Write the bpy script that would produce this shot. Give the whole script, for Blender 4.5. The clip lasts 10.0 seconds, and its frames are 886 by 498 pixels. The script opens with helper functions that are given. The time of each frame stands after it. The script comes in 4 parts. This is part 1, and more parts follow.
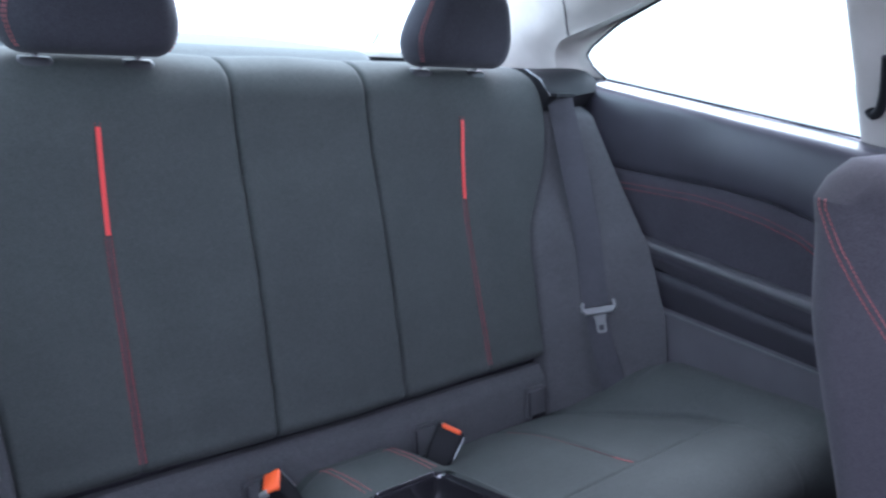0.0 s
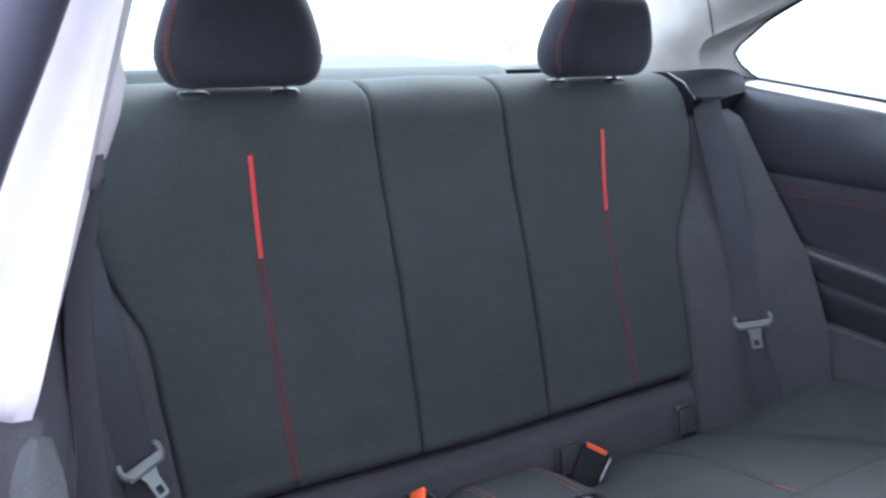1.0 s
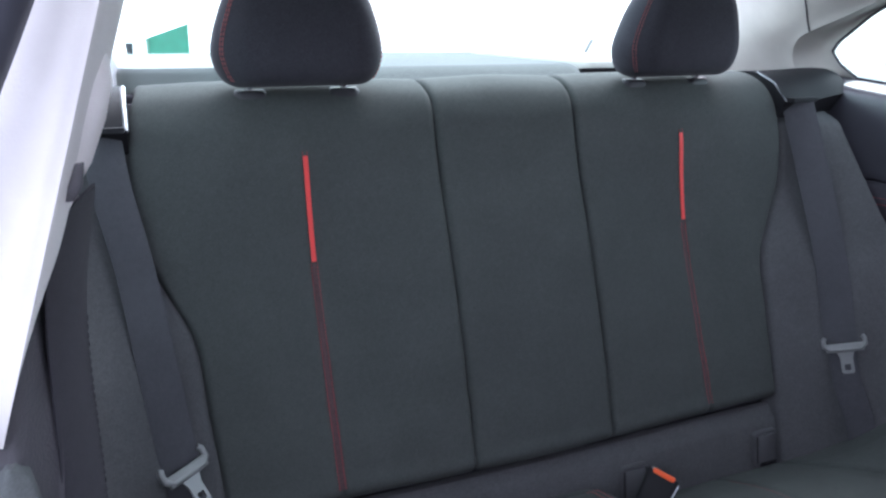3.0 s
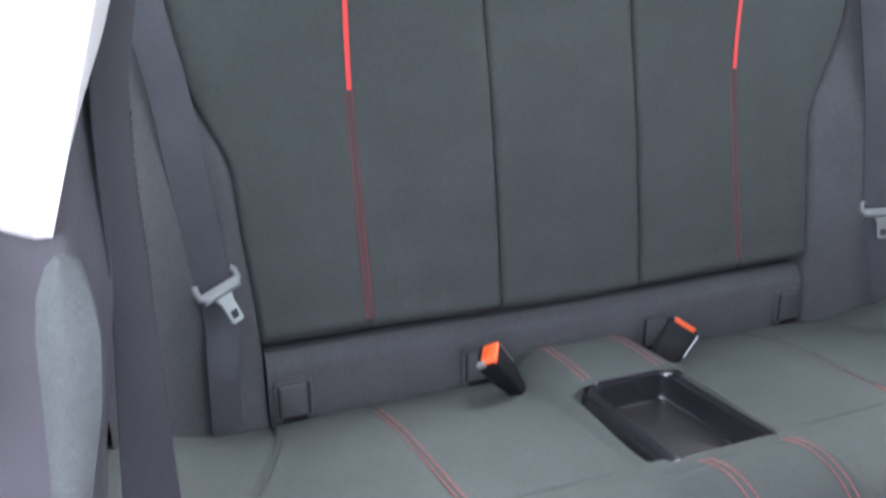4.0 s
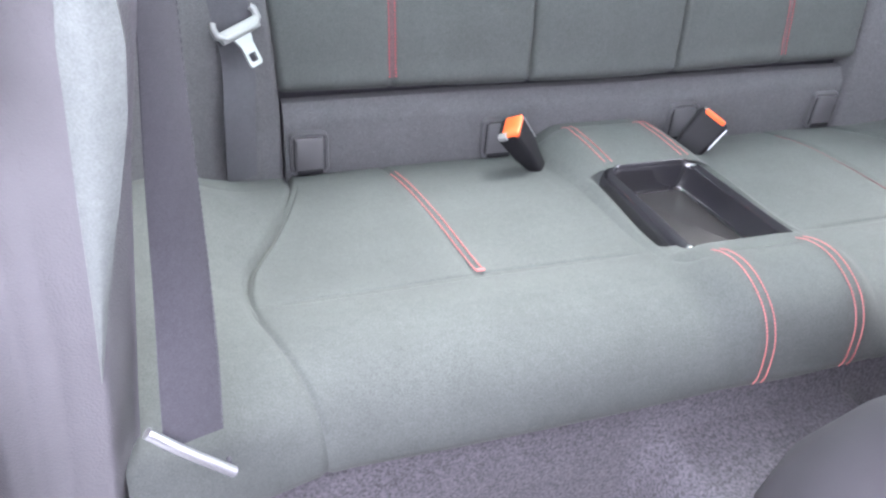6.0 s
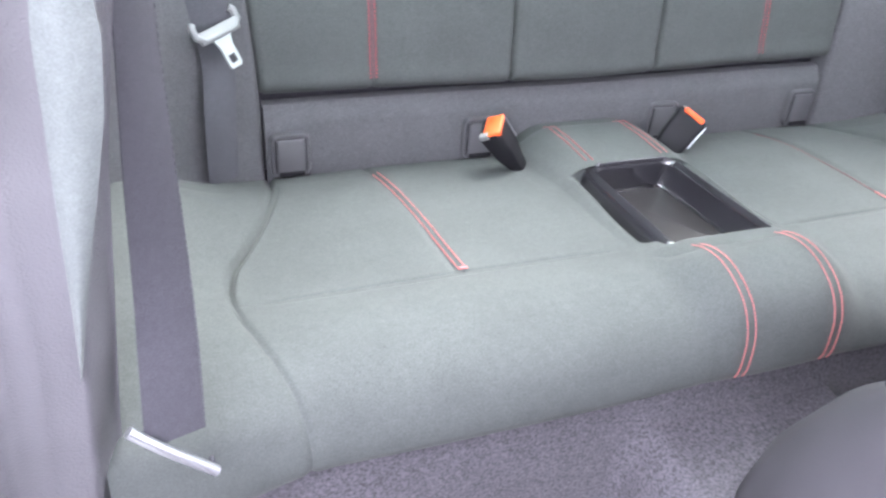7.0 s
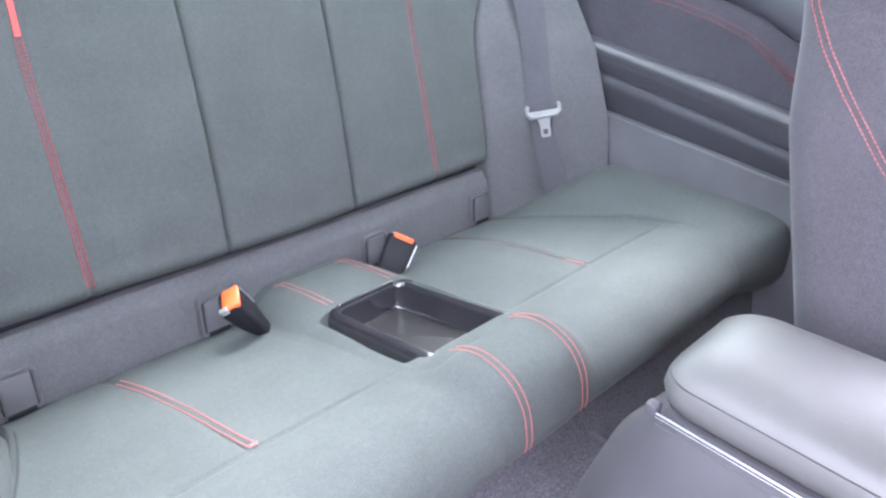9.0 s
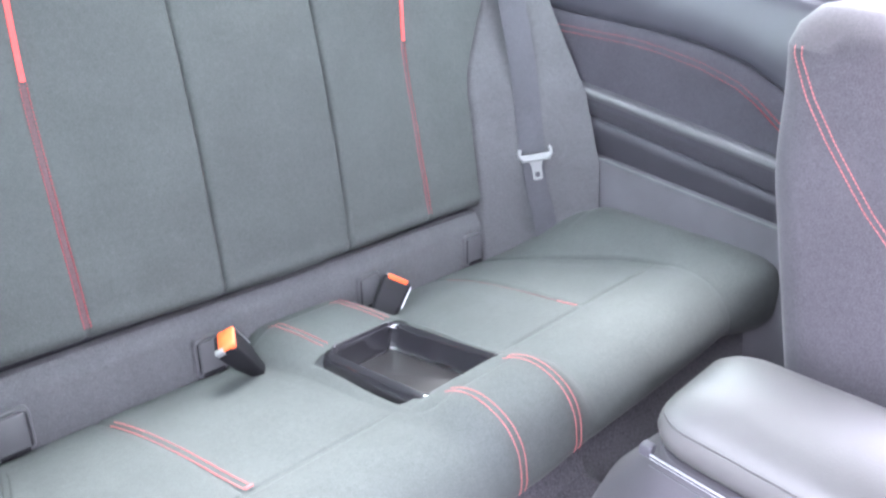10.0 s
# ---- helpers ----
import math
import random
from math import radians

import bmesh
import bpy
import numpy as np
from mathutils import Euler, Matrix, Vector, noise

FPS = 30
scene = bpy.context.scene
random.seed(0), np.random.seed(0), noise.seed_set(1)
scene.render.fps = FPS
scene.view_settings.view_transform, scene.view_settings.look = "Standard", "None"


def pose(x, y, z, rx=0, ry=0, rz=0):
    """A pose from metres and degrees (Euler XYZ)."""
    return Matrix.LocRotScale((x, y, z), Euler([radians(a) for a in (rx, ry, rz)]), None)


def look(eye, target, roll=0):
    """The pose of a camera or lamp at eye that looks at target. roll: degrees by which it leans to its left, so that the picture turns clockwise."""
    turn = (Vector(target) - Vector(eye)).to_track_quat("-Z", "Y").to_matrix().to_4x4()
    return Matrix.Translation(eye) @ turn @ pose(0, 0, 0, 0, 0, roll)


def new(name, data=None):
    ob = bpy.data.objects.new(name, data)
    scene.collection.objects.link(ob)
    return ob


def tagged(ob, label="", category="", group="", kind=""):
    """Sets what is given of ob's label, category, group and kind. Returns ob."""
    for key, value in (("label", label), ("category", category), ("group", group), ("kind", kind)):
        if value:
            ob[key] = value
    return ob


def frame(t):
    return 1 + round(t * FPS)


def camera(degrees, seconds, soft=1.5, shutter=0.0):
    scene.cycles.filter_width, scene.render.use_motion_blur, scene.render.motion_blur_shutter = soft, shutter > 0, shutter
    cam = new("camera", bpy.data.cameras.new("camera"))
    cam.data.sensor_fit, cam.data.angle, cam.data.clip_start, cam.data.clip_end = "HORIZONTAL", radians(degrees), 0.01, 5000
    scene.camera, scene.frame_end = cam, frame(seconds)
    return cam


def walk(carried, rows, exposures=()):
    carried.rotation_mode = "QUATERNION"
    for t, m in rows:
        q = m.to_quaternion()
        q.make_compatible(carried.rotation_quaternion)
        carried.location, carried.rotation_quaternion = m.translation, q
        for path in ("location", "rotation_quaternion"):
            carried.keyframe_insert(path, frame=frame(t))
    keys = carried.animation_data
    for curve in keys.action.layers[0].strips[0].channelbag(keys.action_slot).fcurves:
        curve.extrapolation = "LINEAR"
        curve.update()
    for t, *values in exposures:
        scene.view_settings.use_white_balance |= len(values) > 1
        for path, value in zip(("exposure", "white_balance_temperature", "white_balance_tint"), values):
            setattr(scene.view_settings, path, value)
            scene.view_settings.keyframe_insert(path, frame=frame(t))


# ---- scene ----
EXPOSURES = [(0.0, 2.35, 5400, 28), (0.5, 2.62, 5500, 32), (1.0, 2.2, 5650, 27), (1.5, 1.92, 5840, 24), (2.0, 1.45, 5850, 23), (2.2, 1.7, 5784, 24), (3.3, 2.2, 5750, 25), (3.5, 2.66, 5821, 23), (4.0, 2.95, 6000, 24), (4.5, 3.15, 6100, 17), (5.0, 3.97, 6300, 27), (5.5, 4.17, 6250, 26), (7.0, 4.22, 6250, 25), (7.5, 4.17, 6100, 25), (8.0, 4.40, 6080, 30), (9.0, 4.32, 5980, 25), (10.0, 4.48, 6050, 25)]
cam = camera(59.55, 10.0, soft=2.4, shutter=0.4)
PATH = [
    (0.0, look((-0.6250, -0.9832, 0.9711), (-0.0036, -0.2339, 0.7422), 2.05)),
    (0.5, look((-0.6348, -0.9702, 0.9840), (-0.0817, -0.1720, 0.7455), 0.47)),
    (1.0, look((-0.6233, -0.9620, 0.9902), (-0.1432, -0.1148, 0.7628), -1.24)),
    (1.5, look((-0.6027, -0.9428, 0.9931), (-0.1846, -0.0606, 0.7765), -1.90)),
    (2.0, look((-0.5596, -0.9487, 0.9918), (-0.1652, -0.0518, 0.7915), -1.24)),
    (2.2, look((-0.5601, -0.9473, 0.9915), (-0.1625, -0.0531, 0.7859), -1.20)),
    (3.3, look((-0.5685, -0.9258, 0.9910), (-0.2015, -0.0326, 0.7311), -0.90)),
    (3.5, look((-0.5687, -0.9252, 0.9874), (-0.2149, -0.0388, 0.6888), -0.46)),
    (4.0, look((-0.5803, -0.9103, 0.9677), (-0.2423, -0.0637, 0.5567), 1.78)),
    (4.5, look((-0.5866, -0.9054, 0.9473), (-0.2714, -0.1204, 0.4140), 4.46)),
    (5.0, look((-0.5878, -0.9054, 0.9326), (-0.2953, -0.1807, 0.3086), 6.66)),
    (5.5, look((-0.5944, -0.8919, 0.9360), (-0.2992, -0.1894, 0.2884), 7.83)),
    (6.8, look((-0.5928, -0.8948, 0.9375), (-0.2925, -0.1943, 0.2902), 8.00)),
    (7.0, look((-0.5928, -0.8989, 0.9319), (-0.2763, -0.1985, 0.2922), 8.14)),
    (7.5, look((-0.6050, -0.8852, 0.9400), (-0.1946, -0.2157, 0.3208), 10.56)),
    (8.0, look((-0.6193, -0.9006, 0.9497), (-0.1204, -0.2368, 0.3924), 7.72)),
    (8.5, look((-0.6498, -0.8993, 0.9701), (-0.0291, -0.2785, 0.4911), 4.33)),
    (9.0, look((-0.6563, -0.8923, 0.9579), (0.0074, -0.3014, 0.4992), 3.85)),
    (9.5, look((-0.6691, -0.8900, 0.9625), (0.0087, -0.3120, 0.5080), 4.75)),
    (10.0, look((-0.6688, -0.8954, 0.9673), (0.0173, -0.2962, 0.5547), 4.19)),
]
walk(cam, PATH, EXPOSURES)

# ---- light: bright overcast sky, soft hazy sun from behind the car ----
world = bpy.data.worlds.new("sky")
scene.world = world
world.use_nodes = True
wn = world.node_tree.nodes
sky = wn.new("ShaderNodeTexSky")
sky.sky_type = "NISHITA"
sky.sun_disc = False
sky.sun_elevation = radians(52)
sky.sun_rotation = radians(40)
sky.air_density, sky.dust_density, sky.ozone_density = 1.0, 5.0, 1.0
wash = wn.new("ShaderNodeMixRGB")
wash.inputs[0].default_value = 0.75
wash.inputs[2].default_value = (8.5, 8.8, 9.0, 1)
world.node_tree.links.new(sky.outputs[0], wash.inputs[1])
world.node_tree.links.new(wash.outputs[0], wn["Background"].inputs[0])
wn["Background"].inputs[1].default_value = 0.15
sun = new("sun", bpy.data.lights.new("sun", "SUN"))
sun.data.energy, sun.data.angle, sun.data.color = 1.6, radians(36), (0.97, 1.0, 0.94)
sun.matrix_world = look((2.2, 2.6, 4.35), (0, 0, 0))


# ---- materials ----
def shader(name, colour, rough=0.8, metal=0.0, spec=0.5):
    m = bpy.data.materials.new(name)
    m.use_nodes = True
    b = m.node_tree.nodes["Principled BSDF"]
    b.inputs["Base Color"].default_value = (*colour, 1)
    b.inputs["Roughness"].default_value = rough
    b.inputs["Metallic"].default_value = metal
    b.inputs["Specular IOR Level"].default_value = spec
    return m, m.node_tree.nodes, m.node_tree.links, b


def noisy(nodes, links, scale, detail=3.0, stretch=(1, 1, 1)):
    co = nodes.new("ShaderNodeTexCoord")
    mp = nodes.new("ShaderNodeMapping")
    mp.inputs["Scale"].default_value = stretch
    n = nodes.new("ShaderNodeTexNoise")
    n.inputs["Scale"].default_value, n.inputs["Detail"].default_value = scale, detail
    links.new(co.outputs["Object"], mp.inputs[0])
    links.new(mp.outputs[0], n.inputs["Vector"])
    return n.outputs["Fac"]


def ramp(nodes, links, fac, a, b, lo=0.3, hi=0.7):
    r = nodes.new("ShaderNodeValToRGB")
    r.color_ramp.elements[0].position, r.color_ramp.elements[1].position = lo, hi
    r.color_ramp.elements[0].color, r.color_ramp.elements[1].color = (*a, 1), (*b, 1)
    links.new(fac, r.inputs[0])
    return r.outputs[0]


def mixed(nodes, links, fac, c1, c2, mode="MIX"):
    x = nodes.new("ShaderNodeMixRGB")
    x.blend_type = mode
    if isinstance(fac, (int, float)):
        x.inputs[0].default_value = fac
    else:
        links.new(fac, x.inputs[0])
    links.new(c1, x.inputs[1])
    links.new(c2, x.inputs[2])
    return x.outputs[0]


def bumped(nodes, links, b, height, strength, distance):
    u = nodes.new("ShaderNodeBump")
    u.inputs["Strength"].default_value, u.inputs["Distance"].default_value = strength, distance
    links.new(height, u.inputs["Height"])
    links.new(u.outputs[0], b.inputs["Normal"])


def cloth(name, colour, sheen=0.10, spread=0.26, weave=680, relief=0.35):
    """Woven cloth: fine threads, soft blotches, a little fuzz."""
    m, n, l, b = shader(name, colour, 0.92, 0.0, 0.25)
    dark = tuple(c * (1 - spread) for c in colour)
    light = tuple(c * (1 + spread) for c in colour)
    fine = ramp(n, l, noisy(n, l, weave, 2.0), dark, light)
    broad = ramp(n, l, noisy(n, l, 14, 4.0), (0.92, 0.92, 0.92), (1.05, 1.05, 1.05))
    patch = ramp(n, l, noisy(n, l, 130, 3.0), (0.94, 0.94, 0.95), (1.055, 1.05, 1.05))
    l.new(mixed(n, l, 1.0, mixed(n, l, 1.0, fine, broad, "MULTIPLY"), patch, "MULTIPLY"), b.inputs["Base Color"])
    b.inputs["Sheen Weight"].default_value = sheen
    b.inputs["Sheen Roughness"].default_value = 0.45
    bumped(n, l, b, noisy(n, l, weave, 1.0), relief, 0.0006)
    return m


def grained(name, colour, rough=0.55, grain=420, relief=0.5, distance=0.0005, spec=0.4):
    """Moulded plastic or hide with a fine grain and scuffs."""
    m, n, l, b = shader(name, colour, rough, 0.0, spec)
    broad = noisy(n, l, 9, 5.0)
    l.new(ramp(n, l, broad, tuple(c * 0.85 for c in colour), tuple(c * 1.12 for c in colour)), b.inputs["Base Color"])
    v = n.new("ShaderNodeTexVoronoi")
    v.inputs["Scale"].default_value = grain
    co = n.new("ShaderNodeTexCoord")
    l.new(co.outputs["Object"], v.inputs["Vector"])
    bumped(n, l, b, v.outputs["Distance"], relief, distance)
    r = n.new("ShaderNodeMapRange")
    r.inputs["To Min"].default_value, r.inputs["To Max"].default_value = rough - 0.07, rough + 0.1
    l.new(broad, r.inputs["Value"])
    l.new(r.outputs[0], b.inputs["Roughness"])
    return m


seat_cloth = cloth("seat_cloth", (0.0640, 0.0720, 0.0685), sheen=0.05, spread=0.19)
headrest_cloth = cloth("headrest_cloth", (0.046, 0.046, 0.055))
inlay_cloth = cloth("inlay_cloth", (0.125, 0.140, 0.136), sheen=0.1, spread=0.12)
front_cloth = cloth("front_cloth", (0.062, 0.058, 0.066))
bolster_cloth = cloth("bolster_cloth", (0.087, 0.089, 0.093))
panel_cloth = cloth("panel_cloth", (0.058, 0.056, 0.067))
webbing = cloth("webbing", (0.072, 0.074, 0.082), sheen=0.1, spread=0.3, weave=1500)
dark_webbing = cloth("dark_webbing", (0.047, 0.046, 0.055), sheen=0.1, spread=0.3, weave=1500)
shelf_felt = cloth("shelf_felt", (0.066, 0.077, 0.076), sheen=0.2, spread=0.3, weave=600)
carpet = cloth("carpet", (0.078, 0.075, 0.085), sheen=0.2, spread=0.46, weave=300, relief=0.9)
thread = shader("red_thread", (0.40, 0.125, 0.122), 0.8)[0]
faint_thread = shader("faint_thread", (0.13, 0.055, 0.058), 0.85)[0]
seam_red = cloth("seam_red", (0.100, 0.064, 0.067), sheen=0.05)
dull_thread = shader("dull_red_thread", (0.27, 0.045, 0.052), 0.85)[0]
red_band = shader("red_band", (0.80, 0.07, 0.06), 0.55)[0]
orange = shader("orange_button", (0.95, 0.13, 0.03), 0.45)[0]
trim_dark = grained("trim_dark", (0.045, 0.044, 0.053), 0.55)
trim_grey = grained("trim_grey", (0.105, 0.103, 0.112), 0.50, 560, 0.6, 0.0006)
trim_kick = grained("trim_kick", (0.108, 0.107, 0.117), 0.6, 600, 0.5)
trim_flap = grained("trim_flap", (0.078, 0.078, 0.083), 0.42, 700, 0.3, 0.0003)
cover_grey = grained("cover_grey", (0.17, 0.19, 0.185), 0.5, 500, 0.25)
sleeve_grey = grained("sleeve_grey", (0.05, 0.05, 0.055), 0.35, 700, 0.2)
trim_smooth = grained("trim_smooth", (0.045, 0.045, 0.056), 0.30, 900, 0.1, 0.0002, 0.6)
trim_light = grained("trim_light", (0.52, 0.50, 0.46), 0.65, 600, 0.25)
hide = grained("armrest_hide", (0.076, 0.075, 0.074), 0.46, 520, 0.3, 0.0003, 0.40)
ledge_vinyl = grained("ledge_vinyl", (0.050, 0.050, 0.056), 0.33, 600, 0.15, 0.0002, 0.6)
trim_pale = grained("trim_pale", (0.86, 0.84, 0.81), 0.6, 600, 0.2)
console_plastic = grained("console_plastic", (0.052, 0.050, 0.056), 0.6, 600, 0.4, 0.0003, 0.2)
black_gloss = grained("black_gloss", (0.017, 0.017, 0.020), 0.17, 700, 0.04, 0.0002, 0.7)
black_gloss.node_tree.nodes["Principled BSDF"].inputs["Coat Weight"].default_value = 0.8
tray_rubber = grained("tray_rubber", (0.018, 0.017, 0.018), 0.38, 500, 0.25)
black_matt = grained("black_matt", (0.012, 0.012, 0.014), 0.6, 500, 0.3, 0.0005, 0.2)
rubber = grained("rubber", (0.03, 0.03, 0.04), 0.7, 300, 0.2)
seal_grey = grained("seal_grey", (0.075, 0.078, 0.10), 0.6, 300, 0.2)
silver = shader("silver_tongue", (0.235, 0.245, 0.245), 0.38, 0.25)[0]
chrome = shader("chrome", (0.8, 0.8, 0.8), 0.16, 1.0)[0]
satin = shader("satin_trim", (0.42, 0.43, 0.45), 0.33, 0.8)[0]
headlining = cloth("headlining", (0.58, 0.57, 0.54), sheen=0.0, spread=0.08, weave=700)
asphalt = cloth("paving", (0.22, 0.22, 0.215), sheen=0.0, spread=0.25, weave=60, relief=0.5)
green_paint = grained("green_paint", (0.02, 0.20, 0.13), 0.5, 60, 0.1)
paint = grained("body_paint", (0.4, 0.4, 0.41), 0.3, 300, 0.02)

glass = bpy.data.materials.new("window_glass")
glass.use_nodes = True
gn, gl = glass.node_tree.nodes, glass.node_tree.links
clear, shine, both = gn.new("ShaderNodeBsdfTransparent"), gn.new("ShaderNodeBsdfGlossy"), gn.new("ShaderNodeMixShader")
clear.inputs[0].default_value = (0.83, 0.935, 0.885, 1)
shine.inputs["Roughness"].default_value = 0.02
both.inputs[0].default_value = 0.04
gl.new(clear.outputs[0], both.inputs[1])
gl.new(shine.outputs[0], both.inputs[2])
gl.new(both.outputs[0], gn["Material Output"].inputs[0])


# ---- building helpers ----
def finish(name, bm, material, parent=None, smooth=True):
    me = bpy.data.meshes.new(name)
    bm.normal_update()
    bm.to_mesh(me)
    bm.free()
    me.materials.append(material)
    if smooth:
        for p in me.polygons:
            p.use_smooth = True
        me.set_sharp_from_angle(angle=radians(50))
    ob = new(name, me)
    ob.parent = parent
    return ob


def part(name, bm, material, parent, label="", smooth=True):
    return tagged(finish(name, bm, material, parent, smooth), label)


def thing(name, label, category, group="", kind=""):
    return tagged(new(name), label, category, group, kind)


def slab(fn, nu, nv, back, flip=False):
    """A padded sheet: front fn(u, v), back pushed by the vector back(u, v), closed round the rim."""
    bm = bmesh.new()
    front, rear = [], []
    for j in range(nv + 1):
        for i in range(nu + 1):
            u, v = i / nu, j / nv
            p = Vector(fn(u, v))
            front.append(bm.verts.new(p))
            rear.append(bm.verts.new(p + Vector(back)))
    at = lambda i, j: j * (nu + 1) + i
    for j in range(nv):
        for i in range(nu):
            q = (at(i, j), at(i + 1, j), at(i + 1, j + 1), at(i, j + 1))
            bm.faces.new([front[k] for k in q])
            bm.faces.new([rear[k] for k in reversed(q)])
    rim = [at(i, 0) for i in range(nu)] + [at(nu, j) for j in range(nv)] + [at(i, nv) for i in range(nu, 0, -1)] + [at(0, j) for j in range(nv, 0, -1)]
    for a, b in zip(rim, rim[1:] + rim[:1]):
        bm.faces.new((front[b], front[a], rear[a], rear[b]))
    bmesh.ops.recalc_face_normals(bm, faces=bm.faces)
    return bm


def box(lo, hi, bevel=0.0, seg=2):
    bm = bmesh.new()
    bmesh.ops.create_cube(bm, size=1)
    for v in bm.verts:
        v.co = Vector([lo[k] + (v.co[k] + 0.5) * (hi[k] - lo[k]) for k in range(3)])
    if bevel:
        bmesh.ops.bevel(bm, geom=bm.edges[:], offset=bevel, segments=seg, profile=0.5, affect="EDGES")
    return bm


def rod(points, radius, sides=10):
    """A round bar along points, capped."""
    bm = bmesh.new()
    rings = []
    pts = [Vector(p) for p in points]
    for k, p in enumerate(pts):
        d = (pts[min(k + 1, len(pts) - 1)] - pts[max(k - 1, 0)]).normalized()
        a = d.orthogonal().normalized() if k == 0 else (rings_a - d * rings_a.dot(d)).normalized()
        rings_a = a
        b = d.cross(a)
        rings.append([bm.verts.new(p + (a * math.cos(t) + b * math.sin(t)) * radius) for t in (2 * math.pi * s / sides for s in range(sides))])
    for r1, r2 in zip(rings, rings[1:]):
        for s in range(sides):
            bm.faces.new((r1[s], r1[(s + 1) % sides], r2[(s + 1) % sides], r2[s]))
    bm.faces.new(list(reversed(rings[0])))
    bm.faces.new(rings[-1])
    bmesh.ops.recalc_face_normals(bm, faces=bm.faces)
    return bm


def ribbon(points, across, width, thick=0.0014):
    """A strap along points; across gives its width's direction at each point."""
    bm = bmesh.new()
    rows = []
    pts = [Vector(p) for p in points]
    for k, p in enumerate(pts):
        d = (pts[min(k + 1, len(pts) - 1)] - pts[max(k - 1, 0)]).normalized()
        a = Vector(across[k] if isinstance(across, list) else across)
        a = (a - d * a.dot(d)).normalized()
        n = d.cross(a)
        rows.append([bm.verts.new(p + a * width * s + n * thick * h) for s, h in ((-0.5, 0.2), (-0.47, 0.5), (0.47, 0.5), (0.5, 0.2), (0.5, -0.2), (0.47, -0.5), (-0.47, -0.5), (-0.5, -0.2))])
    for r1, r2 in zip(rows, rows[1:]):
        for s in range(8):
            bm.faces.new((r1[s], r1[(s + 1) % 8], r2[(s + 1) % 8], r2[s]))
    bm.faces.new(rows[0])
    bm.faces.new(rows[-1])
    bmesh.ops.recalc_face_normals(bm, faces=bm.faces)
    return bm


def loft(loops, closed_ends=True):
    bm = bmesh.new()
    rings = [[bm.verts.new(p) for p in loop] for loop in loops]
    n = len(rings[0])
    for r1, r2 in zip(rings, rings[1:]):
        for s in range(n):
            bm.faces.new((r1[s], r1[(s + 1) % n], r2[(s + 1) % n], r2[s]))
    if closed_ends:
        bm.faces.new(rings[0])
        bm.faces.new(rings[-1])
    bmesh.ops.recalc_face_normals(bm, faces=bm.faces)
    return bm


def round_rect(hx, hy, r, n=5, cuts=1):
    """Corner-rounded rectangle in the plane, as (x, y) pairs; cuts splits its long sides."""
    out = []
    for cx, cy, a0 in ((1, 1, 0), (-1, 1, 90), (-1, -1, 180), (1, -1, 270)):
        for k in range(n + 1):
            a = radians(a0 + 90 * k / n)
            out.append((cx * (hx - r) + r * math.cos(a), cy * (hy - r) + r * math.sin(a)))
        if cuts > 1 and cx == cy * -1:
            x0, y0 = out[-1]
            out += [(x0, y0 + (-2 * y0) * k / cuts) for k in range(1, cuts)]
    return out


def spline(points):
    """A smooth curve through points; returns f(s), s from 0 to 1 by chord length."""
    p = np.array(points, float)
    cum = np.concatenate([[0], np.cumsum(np.linalg.norm(np.diff(p, axis=0), axis=1))])
    cum /= cum[-1]
    tan = np.gradient(p, cum, axis=0)

    def f(s):
        s = min(max(s, 0.0), 1.0)
        k = min(int(np.searchsorted(cum, s, side="right")) - 1, len(p) - 2)
        h = cum[k + 1] - cum[k]
        t = (s - cum[k]) / h
        return tuple((2 * t**3 - 3 * t**2 + 1) * p[k] + (t**3 - 2 * t**2 + t) * h * tan[k] + (3 * t**2 - 2 * t**3) * p[k + 1] + (t**3 - t**2) * h * tan[k + 1])
    return f


def ease(a, b, x):
    t = min(max((x - a) / (b - a), 0.0), 1.0)
    return t * t * (3 - 2 * t)


def stitches(points, normal, name, parent, length=0.0050, gap=0.0011, thick=0.0011, material=thread):
    """A row of separate short stitches along a polyline, lying on its surface."""
    pts = [Vector(p) for p in points]
    bm = bmesh.new()
    cum = [0.0]
    for a, b in zip(pts, pts[1:]):
        cum.append(cum[-1] + (b - a).length)

    def along(s):
        k = 0
        while k < len(cum) - 2 and cum[k + 1] < s:
            k += 1
        f = (s - cum[k]) / max(cum[k + 1] - cum[k], 1e-9)
        return pts[k].lerp(pts[k + 1], f), k
    s = 0.0
    while s + length < cum[-1]:
        (a, k), (b, _) = along(s), along(s + length)
        n = Vector(normal(k) if callable(normal) else normal).normalized()
        d = (b - a).normalized()
        side = d.cross(n).normalized() * thick * 0.5
        up = n * thick * 0.6
        low = [bm.verts.new(q) for q in (a - side - up, a + side - up, b + side - up, b - side - up)]
        m0, m1 = a.lerp(b, 0.2), a.lerp(b, 0.8)
        top = [bm.verts.new(q) for q in (m0 - side * 0.6 + up, m0 + side * 0.6 + up, m1 + side * 0.6 + up, m1 - side * 0.6 + up)]
        bm.faces.new(top)
        for i in range(4):
            bm.faces.new((low[i], low[(i + 1) % 4], top[(i + 1) % 4], top[i]))
        s += length + gap
    return part(name, bm, material, parent, "", False)


